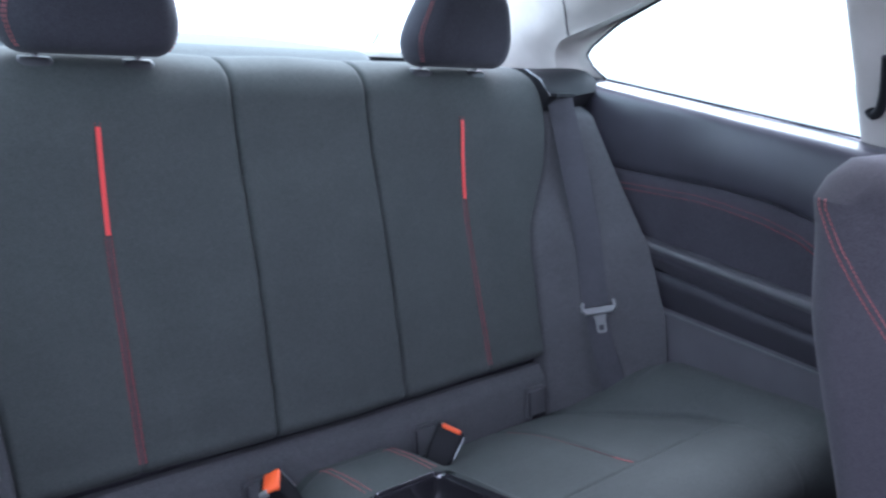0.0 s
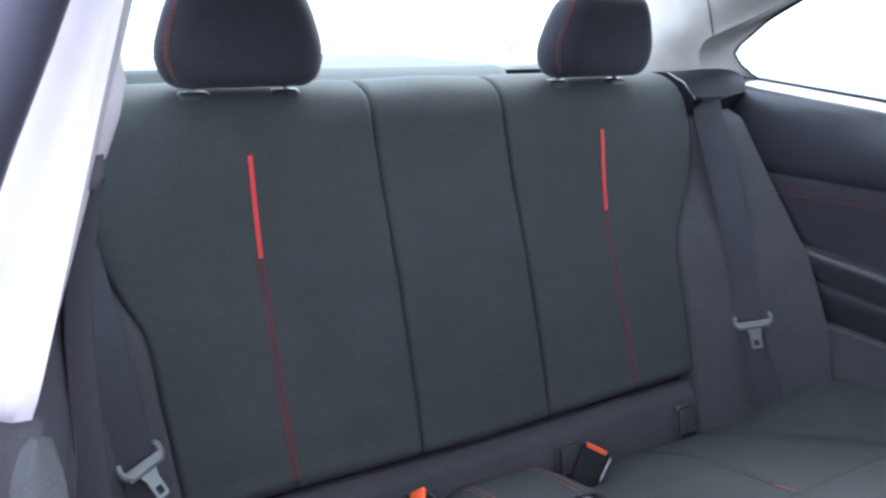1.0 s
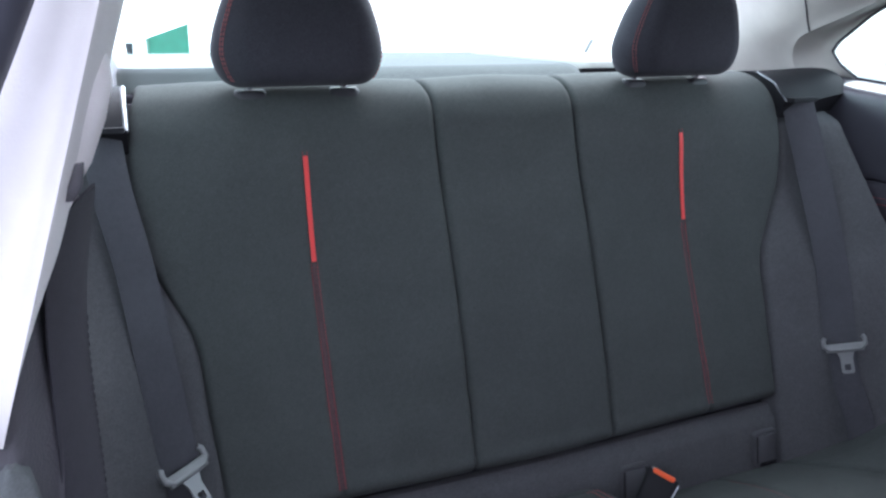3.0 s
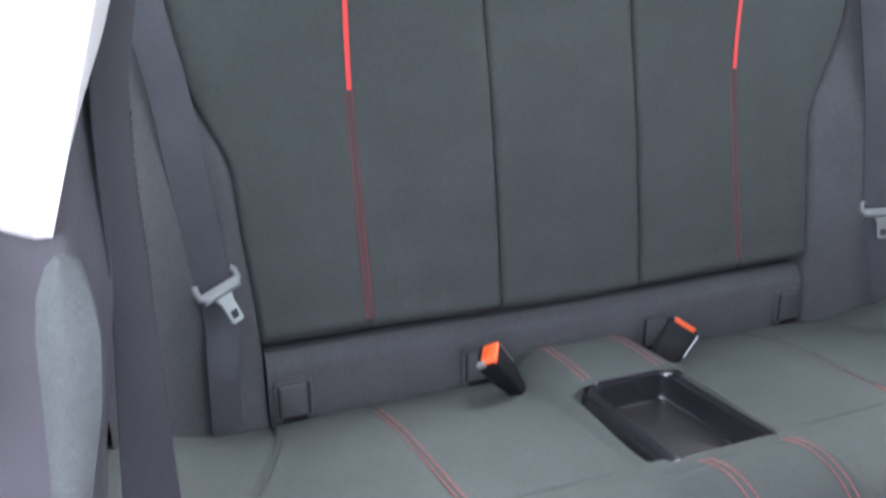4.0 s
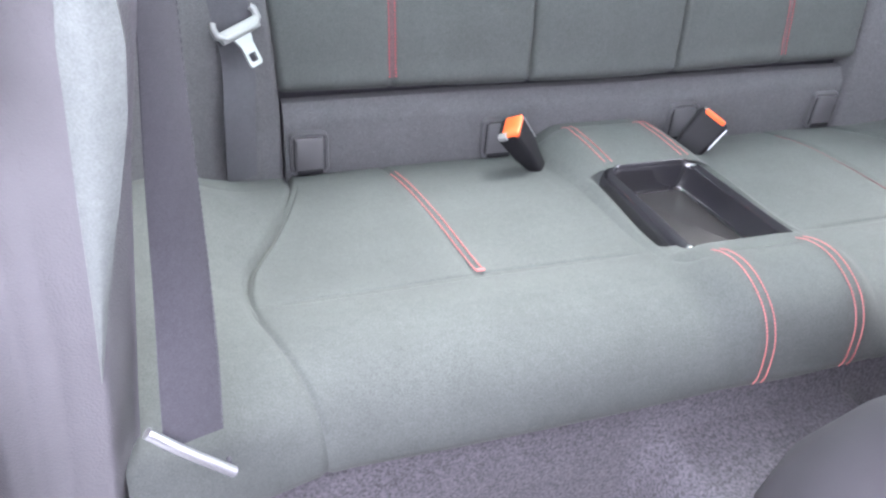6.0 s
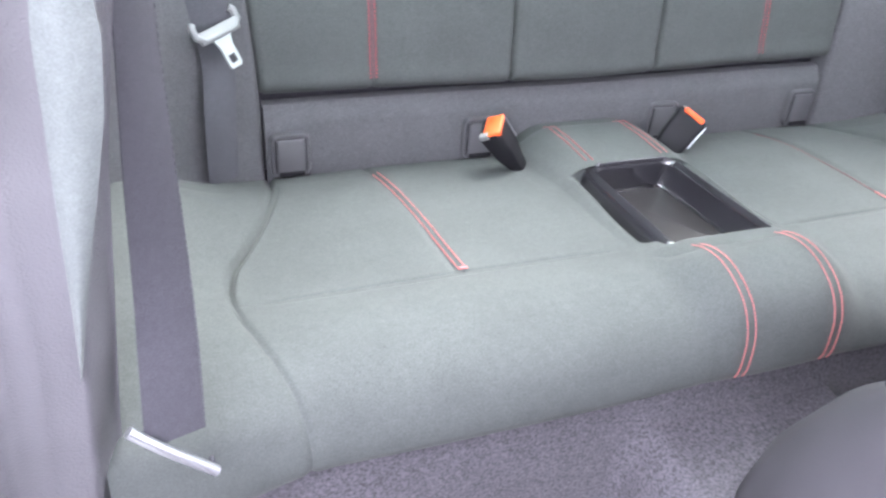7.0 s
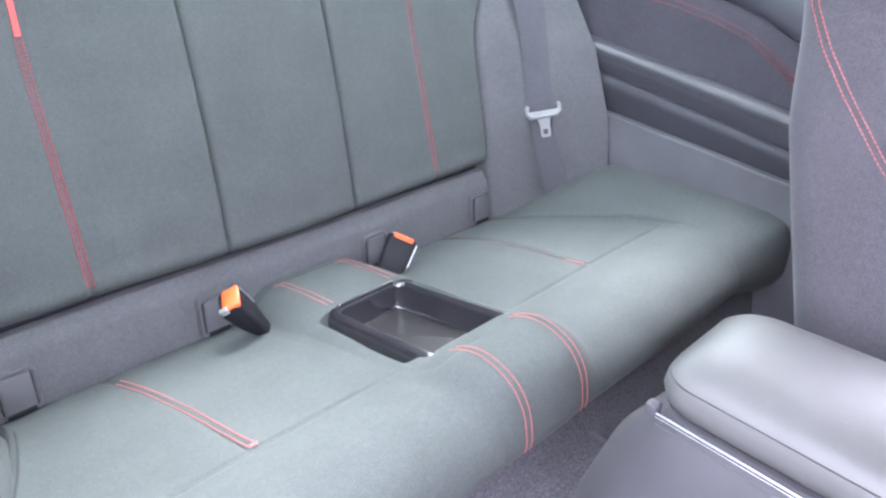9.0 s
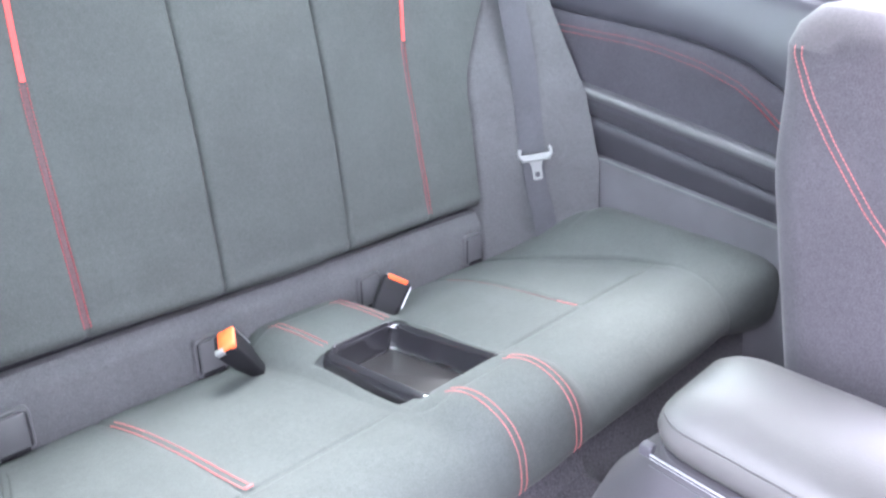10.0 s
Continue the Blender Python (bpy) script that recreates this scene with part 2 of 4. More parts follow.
# ---- rear seat backrest ----
back_profile = spline([(0.035, 0.412), (0.006, 0.411), (-0.006, 0.424), (0.0, 0.45), (0.043, 0.55), (0.077, 0.64), (0.102, 0.732), (0.113, 0.81), (0.119, 0.876), (0.131, 0.925), (0.152, 0.955), (0.185, 0.971), (0.23, 0.974), (0.27, 0.966)])
BACK = [back_profile(k / 400) for k in range(401)]
BZ = np.array([q[1] for q in BACK[30:330]])
BY = np.array([q[0] for q in BACK[30:330]])
back_y = lambda z: float(np.interp(z, BZ, BY))
OUT_Z = (0.40, 0.42, 0.50, 0.56, 0.62, 0.655, 0.69, 0.73, 0.78, 0.84, 0.90, 0.94, 0.98)
OUT_X = (0.472, 0.472, 0.477, 0.482, 0.484, 0.489, 0.507, 0.526, 0.547, 0.551, 0.546, 0.540, 0.524)
kernel = np.array([1, 2, 3, 2, 1]) / 9
fine_z = np.linspace(0.40, 0.98, 60)
fine_x = np.interp(fine_z, OUT_Z, OUT_X)
fine_x[2:-2] = np.convolve(fine_x, kernel, "valid")
outer_x = lambda z: float(np.interp(z, fine_z, fine_x))
MID, STRIP = 0.120, 0.3205
# the middle place stands forward of the two hollowed outer places
lean_z = np.linspace(0.40, 0.98, 117)
lean_mid = np.interp(lean_z, (0.42, 0.45, 0.50, 0.55, 0.60, 0.65, 0.70, 0.75, 0.80, 0.85, 0.90, 0.95), (0.002, 0.003, -0.008, -0.019, -0.026, -0.030, -0.029, -0.024, -0.012, -0.001, 0.005, 0.0))
lean_out = np.interp(lean_z, (0.41, 0.45, 0.50, 0.55, 0.60), (0.012, 0.018, 0.011, 0.005, 0.0))
for _ in range(3):
    lean_mid[3:-3] = np.convolve(lean_mid, np.ones(7) / 7, "valid")
    lean_out[3:-3] = np.convolve(lean_out, np.ones(7) / 7, "valid")


def lean(x, z):
    w = ease(0.11, 0.30, abs(x))
    return float(np.interp(z, lean_z, lean_mid)) * (1 - w) + float(np.interp(z, lean_z, lean_out)) * w


JOIN_Z = (0.30, 0.41, 0.50, 0.634, 0.767, 0.86, 0.933, 0.98)
JOIN_Y = (-0.165, -0.152, -0.138, -0.083, 0.012, 0.075, 0.12, 0.15)
join_y = lambda z: float(np.interp(z, JOIN_Z, JOIN_Y))


def pinch(e, depth=0.007, reach=0.0032):
    return depth * math.exp(-(e / reach) ** 2)


def back_panel(x0, x1, grooved, nu, nv=120):
    """One padded panel between two seam lines x0(z), x1(z)."""
    def fn(u, v):
        y, z = back_profile(v)
        lo, hi = x0(z) + 0.0007, x1(z) - 0.0007
        x = lo + (hi - lo) * u
        e = min(x - lo, hi - x, 0.05)
        d = pinch(e) - 0.004 * math.sin(math.pi * u)
        if grooved:
            low = ease(0.735, 0.725, z) if z > 0.5 else 1.0
            d += 0.0045 * low * math.exp(-((abs(x) - STRIP) / 0.004) ** 2)
        d += 0.0012 * noise.noise(Vector((x * 9, z * 7, 1.7)))
        tilt = ease(0.9, 0.98, z)
        return (x, y + d * (1 - tilt) + lean(x, z) * (1 - tilt), z - d * tilt)
    return slab(fn, nu, nv, (0, 0.03, -0.012))


rear_backrest = rear_bench = thing("rear_bench", "grey cloth rear bench with red accent strips and stitching", "rear bench")
part("backrest_panel", back_panel(lambda z: -outer_x(z), lambda z: -MID, True, 120), seat_cloth, rear_backrest)
part("backrest_panel", back_panel(lambda z: -MID, lambda z: MID, False, 60), seat_cloth, rear_backrest)
part("backrest_panel", back_panel(lambda z: MID, outer_x, True, 120), seat_cloth, rear_backrest)


def bolster(sign):
    def fn(u, v):
        z = 0.272 + (0.905 - 0.272) * v
        xi = outer_x(max(z, 0.42))
        yi = back_y(z) + lean(xi, z) if z > 0.46 else back_y(0.46) + lean(xi, 0.46) - 0.20 * (0.46 - z)
        x = xi + (0.657 - xi) * u
        yj = join_y(z)
        y = yi + (yj - yi) * (0.35 * u + 0.65 * u ** 1.8)
        e = min(x - xi, 0.05)
        y += pinch(e) - 0.008 * math.sin(math.pi * u) * ease(0.32, 0.5, z)
        y += 0.03 * ease(0.87, 0.905, z) ** 2 + 0.012 * ease(0.295, 0.272, z)
        y += 0.0015 * noise.noise(Vector((sign * x * 8, z * 6, 4.2)))
        return (sign * x, y, z)
    return slab(fn, 44, 90, (0, 0.03, 0))


for sign in (-1, 1):
    part("side_bolster", bolster(sign), bolster_cloth, rear_backrest, "plain grey cloth side bolster")
    # bright accent band let into the panel, with the seam's red thread running on below it
    rows = [(sign * STRIP, back_y(z) + lean(STRIP, z) - 0.0045, z) for z in np.linspace(0.732, 0.877, 24)]
    part("accent_strip", ribbon(rows, (1, 0, 0), 0.0068, 0.002), red_band, rear_backrest, "bright red woven accent strip")
    tape = [(sign * STRIP, back_y(z) + lean(STRIP, z) - 0.0006, z) for z in np.linspace(0.43, 0.731, 40)]
    part("seam_tape", ribbon(tape, (1, 0, 0), 0.0105, 0.0016), seam_red, rear_backrest, "dull red tape under the stitching")
    for off in (-0.0045, 0.0045):
        low = [(sign * STRIP + off, back_y(z) + lean(STRIP, z) - 0.0022, z) for z in np.linspace(0.43, 0.731, 60)]
        stitches(low, (0, -1, 0.3), "stitching", rear_backrest, 0.0042, 0.0005, 0.0019, dull_thread)
        top = [(sign * STRIP + off * 0.7, back_y(z) + lean(STRIP, z) - 0.0042, z) for z in np.linspace(0.878, 0.886, 4)]
        stitches(top, (0, -1, 0.2), "stitching", rear_backrest, thick=0.0009, material=dull_thread)

part("valance", slab(lambda u, v: (-0.468 + 0.936 * u, -0.010 + 0.016 * v * v + 0.012 * ease(0.85, 1.0, v) + 0.002 * math.sin(9 * u), 0.262 + 0.132 * v), 60, 14, (0, 0.015, 0)), bolster_cloth, rear_bench, "flat grey cloth strip below the backrest")


def backing(u, v):
    z = 0.26 + 0.69 * v
    return (-0.69 + 1.38 * u, back_y(min(max(z, 0.43), 0.96)) + 0.052, z)


tagged(finish("wall_boot", slab(backing, 8, 20, (0, 0.05, 0)), trim_dark), "dark steel bulkhead behind the rear backrest", "bulkhead", "", "structure")
tagged(finish("seat_plinth", box((-0.69, -0.475, -0.02), (0.69, 0.09, 0.272), 0.02), trim_dark), "dark steel plinth under the rear seat", "seat base", "", "structure")


def anchor_cover(x0):
    t = thing("anchor_cover", "small dark plastic child-seat anchor flap in cloth valance", "anchor cover", "child-seat anchor covers")
    frame_loop = round_rect(0.027, 0.031, 0.010)
    bm = loft([[(x + x0 + 0.0265, y0 + 0.13 * (z), 0.331 + z) for x, z in [(a * k, b * k) for a, b in frame_loop]] for k, y0 in ((1.0, -0.004), (1.0, -0.0105), (0.96, -0.0125), (0.86, -0.0125), (0.84, -0.010))])
    part("frame", bm, trim_flap, t)
    inner = round_rect(0.0195, 0.026, 0.004)
    bm = loft([[(x + x0 + 0.0265, y0 + 0.13 * z, 0.330 + z) for x, z in [(a * k, b * k) for a, b in inner]] for k, y0 in ((1.0, -0.009), (1.0, -0.0145), (0.9, -0.016))])
    part("flap", bm, trim_flap, t)
    for gx in (0.0065, 0.0465):
        part("groove", rod([(x0 + gx, -0.0147, 0.306), (x0 + gx, -0.0090, 0.354)], 0.0011, 6), black_matt, t, "thin dark groove beside the flap")
    part("recess", box((x0 + 0.009, -0.0205, 0.3030), (x0 + 0.044, -0.0125, 0.3095), 0.001), black_matt, t, "dark finger recess")
    return t


for x0 in (-0.463, -0.184, 0.131, 0.410):
    anchor_cover(x0)

# ---- rear seat cushion ----
main_profile = spline([(0.0, 0.290), (-0.03, 0.302), (-0.06, 0.315), (-0.12, 0.336), (-0.2, 0.355), (-0.34, 0.384), (-0.40, 0.401), (-0.44, 0.404), (-0.475, 0.394), (-0.498, 0.376), (-0.510, 0.356), (-0.511, 0.340), (-0.503, 0.326), (-0.485, 0.313), (-0.44, 0.305)])
side_profile = spline([(0.0, 0.290), (-0.05, 0.326), (-0.10, 0.374), (-0.155, 0.412), (-0.22, 0.420), (-0.34, 0.422), (-0.44, 0.423), (-0.49, 0.420), (-0.516, 0.409), (-0.528, 0.380), (-0.531, 0.346), (-0.529, 0.315), (-0.516, 0.296), (-0.47, 0.288)])
hump_profile = spline([(-0.004, 0.300), (-0.014, 0.328), (-0.035, 0.351), (-0.07, 0.360), (-0.162, 0.373), (-0.35, 0.395), (-0.376, 0.407), (-0.402, 0.424), (-0.43, 0.431), (-0.458, 0.427), (-0.482, 0.415), (-0.498, 0.396), (-0.508, 0.366), (-0.510, 0.345), (-0.503, 0.327), (-0.485, 0.313), (-0.44, 0.305)])
EDGE_Y = (-0.55, -0.50, -0.46, -0.42, -0.37, -0.32, -0.277, -0.23, -0.171, -0.12, -0.07, 0.0)
EDGE_X = (0.508, 0.512, 0.522, 0.535, 0.550, 0.555, 0.548, 0.523, 0.498, 0.482, 0.470, 0.466)
fine_y = np.linspace(-0.55, 0.0, 80)
fine_e = np.interp(fine_y, EDGE_Y, EDGE_X)
fine_e[2:-2] = np.convolve(fine_e, kernel, "valid")
edge_x = lambda y: float(np.interp(y, fine_y, fine_e))
HUMP = lambda y: float(np.interp(y, (-0.5, -0.44, -0.34, -0.17, -0.10, -0.03), (0.098, 0.100, 0.106, 0.111, 0.120, 0.132)))


def at_y(profile, y):
    """The parameter at which the upper run of a profile passes y."""
    lo, hi = 0.0, 0.62
    for _ in range(40):
        mid = (lo + hi) / 2
        if profile(mid)[0] > y:
            lo = mid
        else:
            hi = mid
    return lo


S_LINE = at_y(main_profile, -0.342)


def cushion_point(x, s):
    """Cushion surface at x, along the profile parameter s."""
    a = abs(x)
    y, z = main_profile(s)
    ex = edge_x(y)
    if a > ex - 0.03:
        w = ease(ex - 0.03, 0.655, a)
        ys, zs = side_profile(s)
        y, z = y + (ys - y) * w, z + (zs - z) * w
    hw = HUMP(y)
    if a < hw + 0.025:
        w = ease(hw + 0.02, 0.062, a)
        yh, zh = hump_profile(s)
        y, z = y + (yh - y) * w, z + (zh - z) * w
    z += 0.002 * noise.noise(Vector((x * 6, y * 7, 2.3)))
    return x, y, z


def pushed(x, s, d):
    """The same point sunk by d into the padding."""
    p = Vector(cushion_point(x, s))
    q = Vector(cushion_point(x, min(s + 0.004, 1))) - Vector(cushion_point(x, max(s - 0.004, 0)))
    n = Vector((0, q.z, -q.y)).normalized()
    return p - n * d


def cushion_patch(x0, x1, s0, s1, nu, nv, seam=None, rim=(1, 1, 1, 1), depth=0.008, reach=0.0038, sink=False, firm=(1.0, 1.0), fade=(0.06, 0.06), dip=0.0):
    """One sewn panel; rim says which of its left, right, rear and front edges are drawn in."""
    length = 0.85

    def fn(u, v):
        # finer rows along the seams
        u = 0.45 * u + 0.55 * (0.5 - 0.5 * math.cos(math.pi * u))
        v = 0.6 * v + 0.4 * (0.5 - 0.5 * math.cos(math.pi * v))
        s = s0 + (s1 - s0) * v
        y = main_profile(s)[0]
        mid_x = abs(x0(y) + (x1(y) - x0(y)) * u)
        line = 0.12 + 0.88 * ease(0.115, 0.21, mid_x) * ease(0.535, 0.47, mid_x)
        s += line * ((0.0006 * (1 - v) if rim[2] else 0) - (0.0006 * v if rim[3] else 0))
        gap = 0.001 * ease(-0.36, -0.28, y)
        lo, hi = x0(y) + (gap * (firm[0] > 0.5) if rim[0] else 0), x1(y) - (gap * (firm[1] > 0.5) if rim[1] else 0)
        x = lo + (hi - lo) * u
        e = [(x - lo) if rim[0] else 1, (hi - x) if rim[1] else 1, (s - s0) * length if rim[2] else 1, (s1 - s) * length if rim[3] else 1]
        far = fade[0] if e[0] < e[1] else fade[1]
        tight = firm[0] if e[0] < e[1] else firm[1]
        d = max(pinch(min(e[0], e[1]), depth, reach / max(tight, 0.4)) * tight * (far + (1 - far) * ease(-0.40, -0.27, y)), pinch(min(e[2], e[3]), depth, reach) * line) - 0.003 * math.sin(math.pi * u) * math.sin(math.pi * v)
        if sink:
            d += 0.022 * ease(0.096, 0.076, abs(x)) * ease(0, 0.06, v) * ease(1.0, 0.85, v)
        if dip:
            d += dip * ease(0.030, 0.0, (s - s0) * length) * ease(0.078, 0.062, abs(x))
            d += 0.004 * ease(0.045, 0.0, (s - s0) * length) * ease(0.052, 0.072, abs(x)) * ease(0.106, 0.084, abs(x))
        if seam:
            d += 0.0035 * math.exp(-((abs(x) - seam(y)) / 0.004) ** 2)
        return pushed(x, s, d)
    return slab(fn, nu, nv, (0, 0.03, -0.012))


rear_cushion = rear_bench
SEAT_SEAM = lambda y: 0.331 + (y + 0.06) * 0.05
S_T0, S_T1 = at_y(hump_profile, -0.158), at_y(hump_profile, -0.381)
for sign in (-1, 1):
    outer, inner = (lambda y: sign * edge_x(y)), (lambda y: sign * HUMP(y))
    wall = lambda y: sign * 0.668
    order = (lambda a, b: (a, b) if sign < 0 else (b, a))
    lo, hi = order(outer, inner)
    part("seat_insert", cushion_patch(lo, hi, 0.0, S_LINE, 150, 80, SEAT_SEAM, depth=0.009, fade=(0.30, 0.04) if sign < 0 else (0.04, 0.10), firm=(1.0, 0.25) if sign < 0 else (0.25, 1.0)), seat_cloth, rear_cushion)
    part("front_roll", cushion_patch(lo, hi, S_LINE, 1.0, 110, 80, depth=0.009, fade=(0.30, 0.04) if sign < 0 else (0.04, 0.10), firm=(1.0, 0.25) if sign < 0 else (0.25, 1.0)), seat_cloth, rear_cushion)
    lo, hi = order(wall, outer)
    part("cushion_bolster", cushion_patch(lo, hi, 0.0, 1.0, 36, 110, None, (0, 1, 0, 0) if sign < 0 else (1, 0, 0, 0), 0.009, fade=(0.30, 0.30) if sign < 0 else (0.10, 0.10)), seat_cloth, rear_cushion)
    lo, hi = order(inner, lambda y: sign * 0.070)
    part("hump_side", cushion_patch(lo, hi, S_T0, S_T1, 12, 50, None, (1, 0, 0, 0) if sign < 0 else (0, 1, 0, 0), sink=True, firm=(0.25, 0.25)), seat_cloth, rear_cushion)
    # twin rows of thread: along the seat insert, and over the hump before and behind the tray
    for off in (0.002, 0.0085):
        run = []
        for k in range(60):
            s = 0.075 + (S_LINE - 0.008 - 0.075) * k / 59
            y = main_profile(s)[0]
            run.append(pushed(sign * (SEAT_SEAM(y) - off), s, 0.0035 * math.exp(-(off / 0.004) ** 2) - 0.0033))
        if sign < 0:
            stitches(run, (0, 0.15, 1), "stitching", rear_cushion, 0.0036, 0.0005, 0.0012)
            if off > 0.005:
                knot = [pushed(sign * (SEAT_SEAM(main_profile(S_LINE - 0.008)[0]) - o), S_LINE - 0.008, -0.0033) for o in (0.0005, 0.005, 0.010)]
                part("seam_knot", rod(knot, 0.0017, 6), thread, rear_cushion, "sewn bar that ends the seam")
        else:
            stitches(run[:52], (0, 0.15, 1), "stitching", rear_cushion, 0.0036, 0.0006, 0.0008, faint_thread)
            stitches(run[51:], (0, 0.15, 1), "stitching", rear_cushion, thick=0.0014)
    for off in (-0.0052, 0.0052):
        for a, b in ((0.045, S_T0), (S_T1 + 0.003, 0.885)):
            run = [pushed(sign * (0.060 - 0.003 * ease(0.35, 0.6, a + (b - a) * k / 59)) + off, a + (b - a) * k / 59, -0.0032) for k in range(60)]
            tilt = [Vector((0, -0.2, 1))] * 60
            if a > 0.3:
                tilt = []
                for k in range(60):
                    s = a + (b - a) * k / 59
                    q = Vector(cushion_point(0.06, min(s + 0.01, 1))) - Vector(cushion_point(0.06, s - 0.01))
                    tilt.append(Vector((0, q.z, -q.y)))
            stitches(run, (lambda k, tilt=tilt: tilt[min(k, 59)]), "stitching", rear_cushion, 0.0032, 0.0005, 0.0010)
hump_l, hump_r = (lambda y: -HUMP(y)), HUMP
part("hump_rear", cushion_patch(hump_l, hump_r, 0.0, at_y(hump_profile, -0.166), 44, 24, None, (1, 1, 0, 0), firm=(0.3, 0.3)), seat_cloth, rear_cushion)
part("hump_front", cushion_patch(hump_l, hump_r, S_T1, 1.0, 44, 90, None, (1, 1, 0, 0), dip=0.004, firm=(0.4, 0.4)), seat_cloth, rear_cushion)


# ---- storage tray between the seats ----
def tray():
    t = thing("storage_tray", "open glossy black plastic tray between the rear seats", "storage tray")
    slope = 0.168
    put = lambda x, y, h: (x * 1.03, -0.2680 + 1.03 * y, 0.3751 - slope * y + h)
    loop = lambda hx, hy, r, h, crown=0.0: [put(x * (1.0 - 0.03 * (y / hy)), y, h + crown * (1 - (x / hx) ** 2) * ease(0.3 * hy, hy, y)) for x, y in round_rect(hx, hy, r, 6)]
    body = loft([loop(0.071, 0.105, 0.018, -0.05), loop(0.0770, 0.1110, 0.019, -0.016), loop(0.0772, 0.1112, 0.019, -0.007, 0.004), loop(0.0760, 0.1103, 0.019, 0.0005, 0.006), loop(0.0736, 0.1083, 0.019, 0.0078, 0.007), loop(0.0702, 0.1052, 0.019, 0.0125, 0.008), loop(0.0655, 0.1010, 0.018, 0.0140, 0.008), loop(0.0625, 0.0985, 0.017, 0.0115, 0.007), loop(0.0605, 0.0965, 0.015, 0.0040, 0.004), loop(0.057, 0.092, 0.014, -0.024), loop(0.055, 0.090, 0.013, -0.0275), loop(0.051, 0.086, 0.010, -0.0285)])
    part("tray_body", body, black_gloss, t)
    mat = loft([loop(0.050, 0.085, 0.009, -0.0275), loop(0.050, 0.085, 0.009, -0.0255), loop(0.0485, 0.0835, 0.008, -0.0248)])
    part("tray_mat", mat, tray_rubber, t, "dull rubber mat in the tray")


tray()


# ---- belt buckles, tongues and straps ----
def local_frame(base, tip, face):
    """A pose with z from base to tip and -y towards face."""
    z = (Vector(tip) - Vector(base)).normalized()
    y = -(Vector(face) - z * Vector(face).dot(z)).normalized()
    x = y.cross(z)
    m = Matrix((x, y, z)).transposed().to_4x4()
    m.translation = Vector(base)
    return m


def buckle(base, tip, face, wide=1.0, low=0.0885):
    t = thing("belt_buckle", "black seat belt buckle with orange release button", "belt buckle", "rear belt buckles")
    t.matrix_world = local_frame(base, tip, face)
    rr = lambda hx, hy, z, r=0.006: [(x * wide, y, z) for x, y in round_rect(hx, hy, r, 4)]
    part("housing", loft([rr(0.015, 0.008, 0.0), rr(0.018, 0.010, 0.02), rr(0.021, 0.0145, 0.045), rr(0.0225, 0.0165, 0.086), rr(0.021, 0.015, 0.0915)]), black_matt, t)
    part("release_button", loft([[(x, y - dy, z) for x, y in round_rect(a, b, 0.003, 3)] for a, b, z, dy in ((0.0160, 0.0080, low - 0.004, 0.0060), (0.0172, 0.0125, low, 0.0048), (0.0175, 0.0130, 0.0935, 0.0052), (0.016, 0.0115, 0.0950, 0.0050))]), orange, t, "orange-red release button")
    part("edge", rod([(0.0215 * wide, -0.0142, 0.048), (0.0226 * wide, -0.0160, 0.087)], 0.0011, 6), satin, t, "thin bright satin line along the housing edge")
    part("slot", box((-0.0200, 0.0000, 0.0880), (-0.0120, 0.0125, 0.0962), 0.001), silver, t, "bright metal edge of the slot")
    part("stalk", rod([(0, 0, -0.03), (0, 0, 0.005)], 0.008), black_matt, t)
    return t


buckle((-0.124, -0.090, 0.325), (-0.187, -0.085, 0.4045), (0.80, -0.55, 0.25), 0.82)
buckle((0.108, -0.083, 0.303), (0.168, -0.070, 0.381), (-0.7, -0.8, 0.4), 1.10)


def tongue(at, down, face, size=1.05):
    """Belt tongue: a broad looped head and a narrow slotted blade."""
    t = thing("belt_tongue", "silver metal seat belt tongue hanging on its strap", "belt tongue", "rear belt tongues")
    t.matrix_world = local_frame(at, Vector(at) - Vector(down), face) @ Matrix.Scale(size, 4)
    bm = rod([(-0.0285, 0, 0.013), (-0.0315, -0.001, 0.009), (-0.0315, -0.001, -0.001), (-0.023, -0.001, -0.008), (0.023, -0.001, -0.008), (0.0315, -0.001, -0.001), (0.0315, -0.001, 0.009), (0.0285, 0, 0.013)], 0.0042, 8)
    part("loop", bm, silver, t)
    part("bridge", box((-0.029, -0.0038, -0.0115), (0.029, 0.002, 0.0020), 0.0014), silver, t)
    bm = bmesh.new()
    out = [(-0.014, -0.010), (-0.0095, -0.022), (-0.0095, -0.044), (-0.007, -0.047), (0.007, -0.047), (0.0095, -0.044), (0.0095, -0.022), (0.014, -0.010)]
    hole = [(-0.005, -0.032), (-0.005, -0.036), (-0.005, -0.040), (-0.004, -0.042), (0.004, -0.042), (0.005, -0.040), (0.005, -0.036), (0.005, -0.032)]
    layers = []
    for y in (-0.0012, 0.0012):
        layers.append(([bm.verts.new((x, y, z)) for x, z in out], [bm.verts.new((x, y, z)) for x, z in hole]))
    for o, h in layers:
        for k in range(7):
            bm.faces.new((o[k], o[k + 1], h[k + 1], h[k]))
        bm.faces.new((o[7], o[0], h[0], h[7]))
    for a, b in zip(layers[0], layers[1]):
        for k in range(8):
            bm.faces.new((a[k], a[(k + 1) % 8], b[(k + 1) % 8], b[k]))
    bmesh.ops.recalc_face_normals(bm, faces=bm.faces)
    part("blade", bm, silver, t, "bright slotted metal blade", False)
    return t


def smooth_path(points, n=40):
    f = spline(points)
    return [f(k / (n - 1)) for k in range(n)]


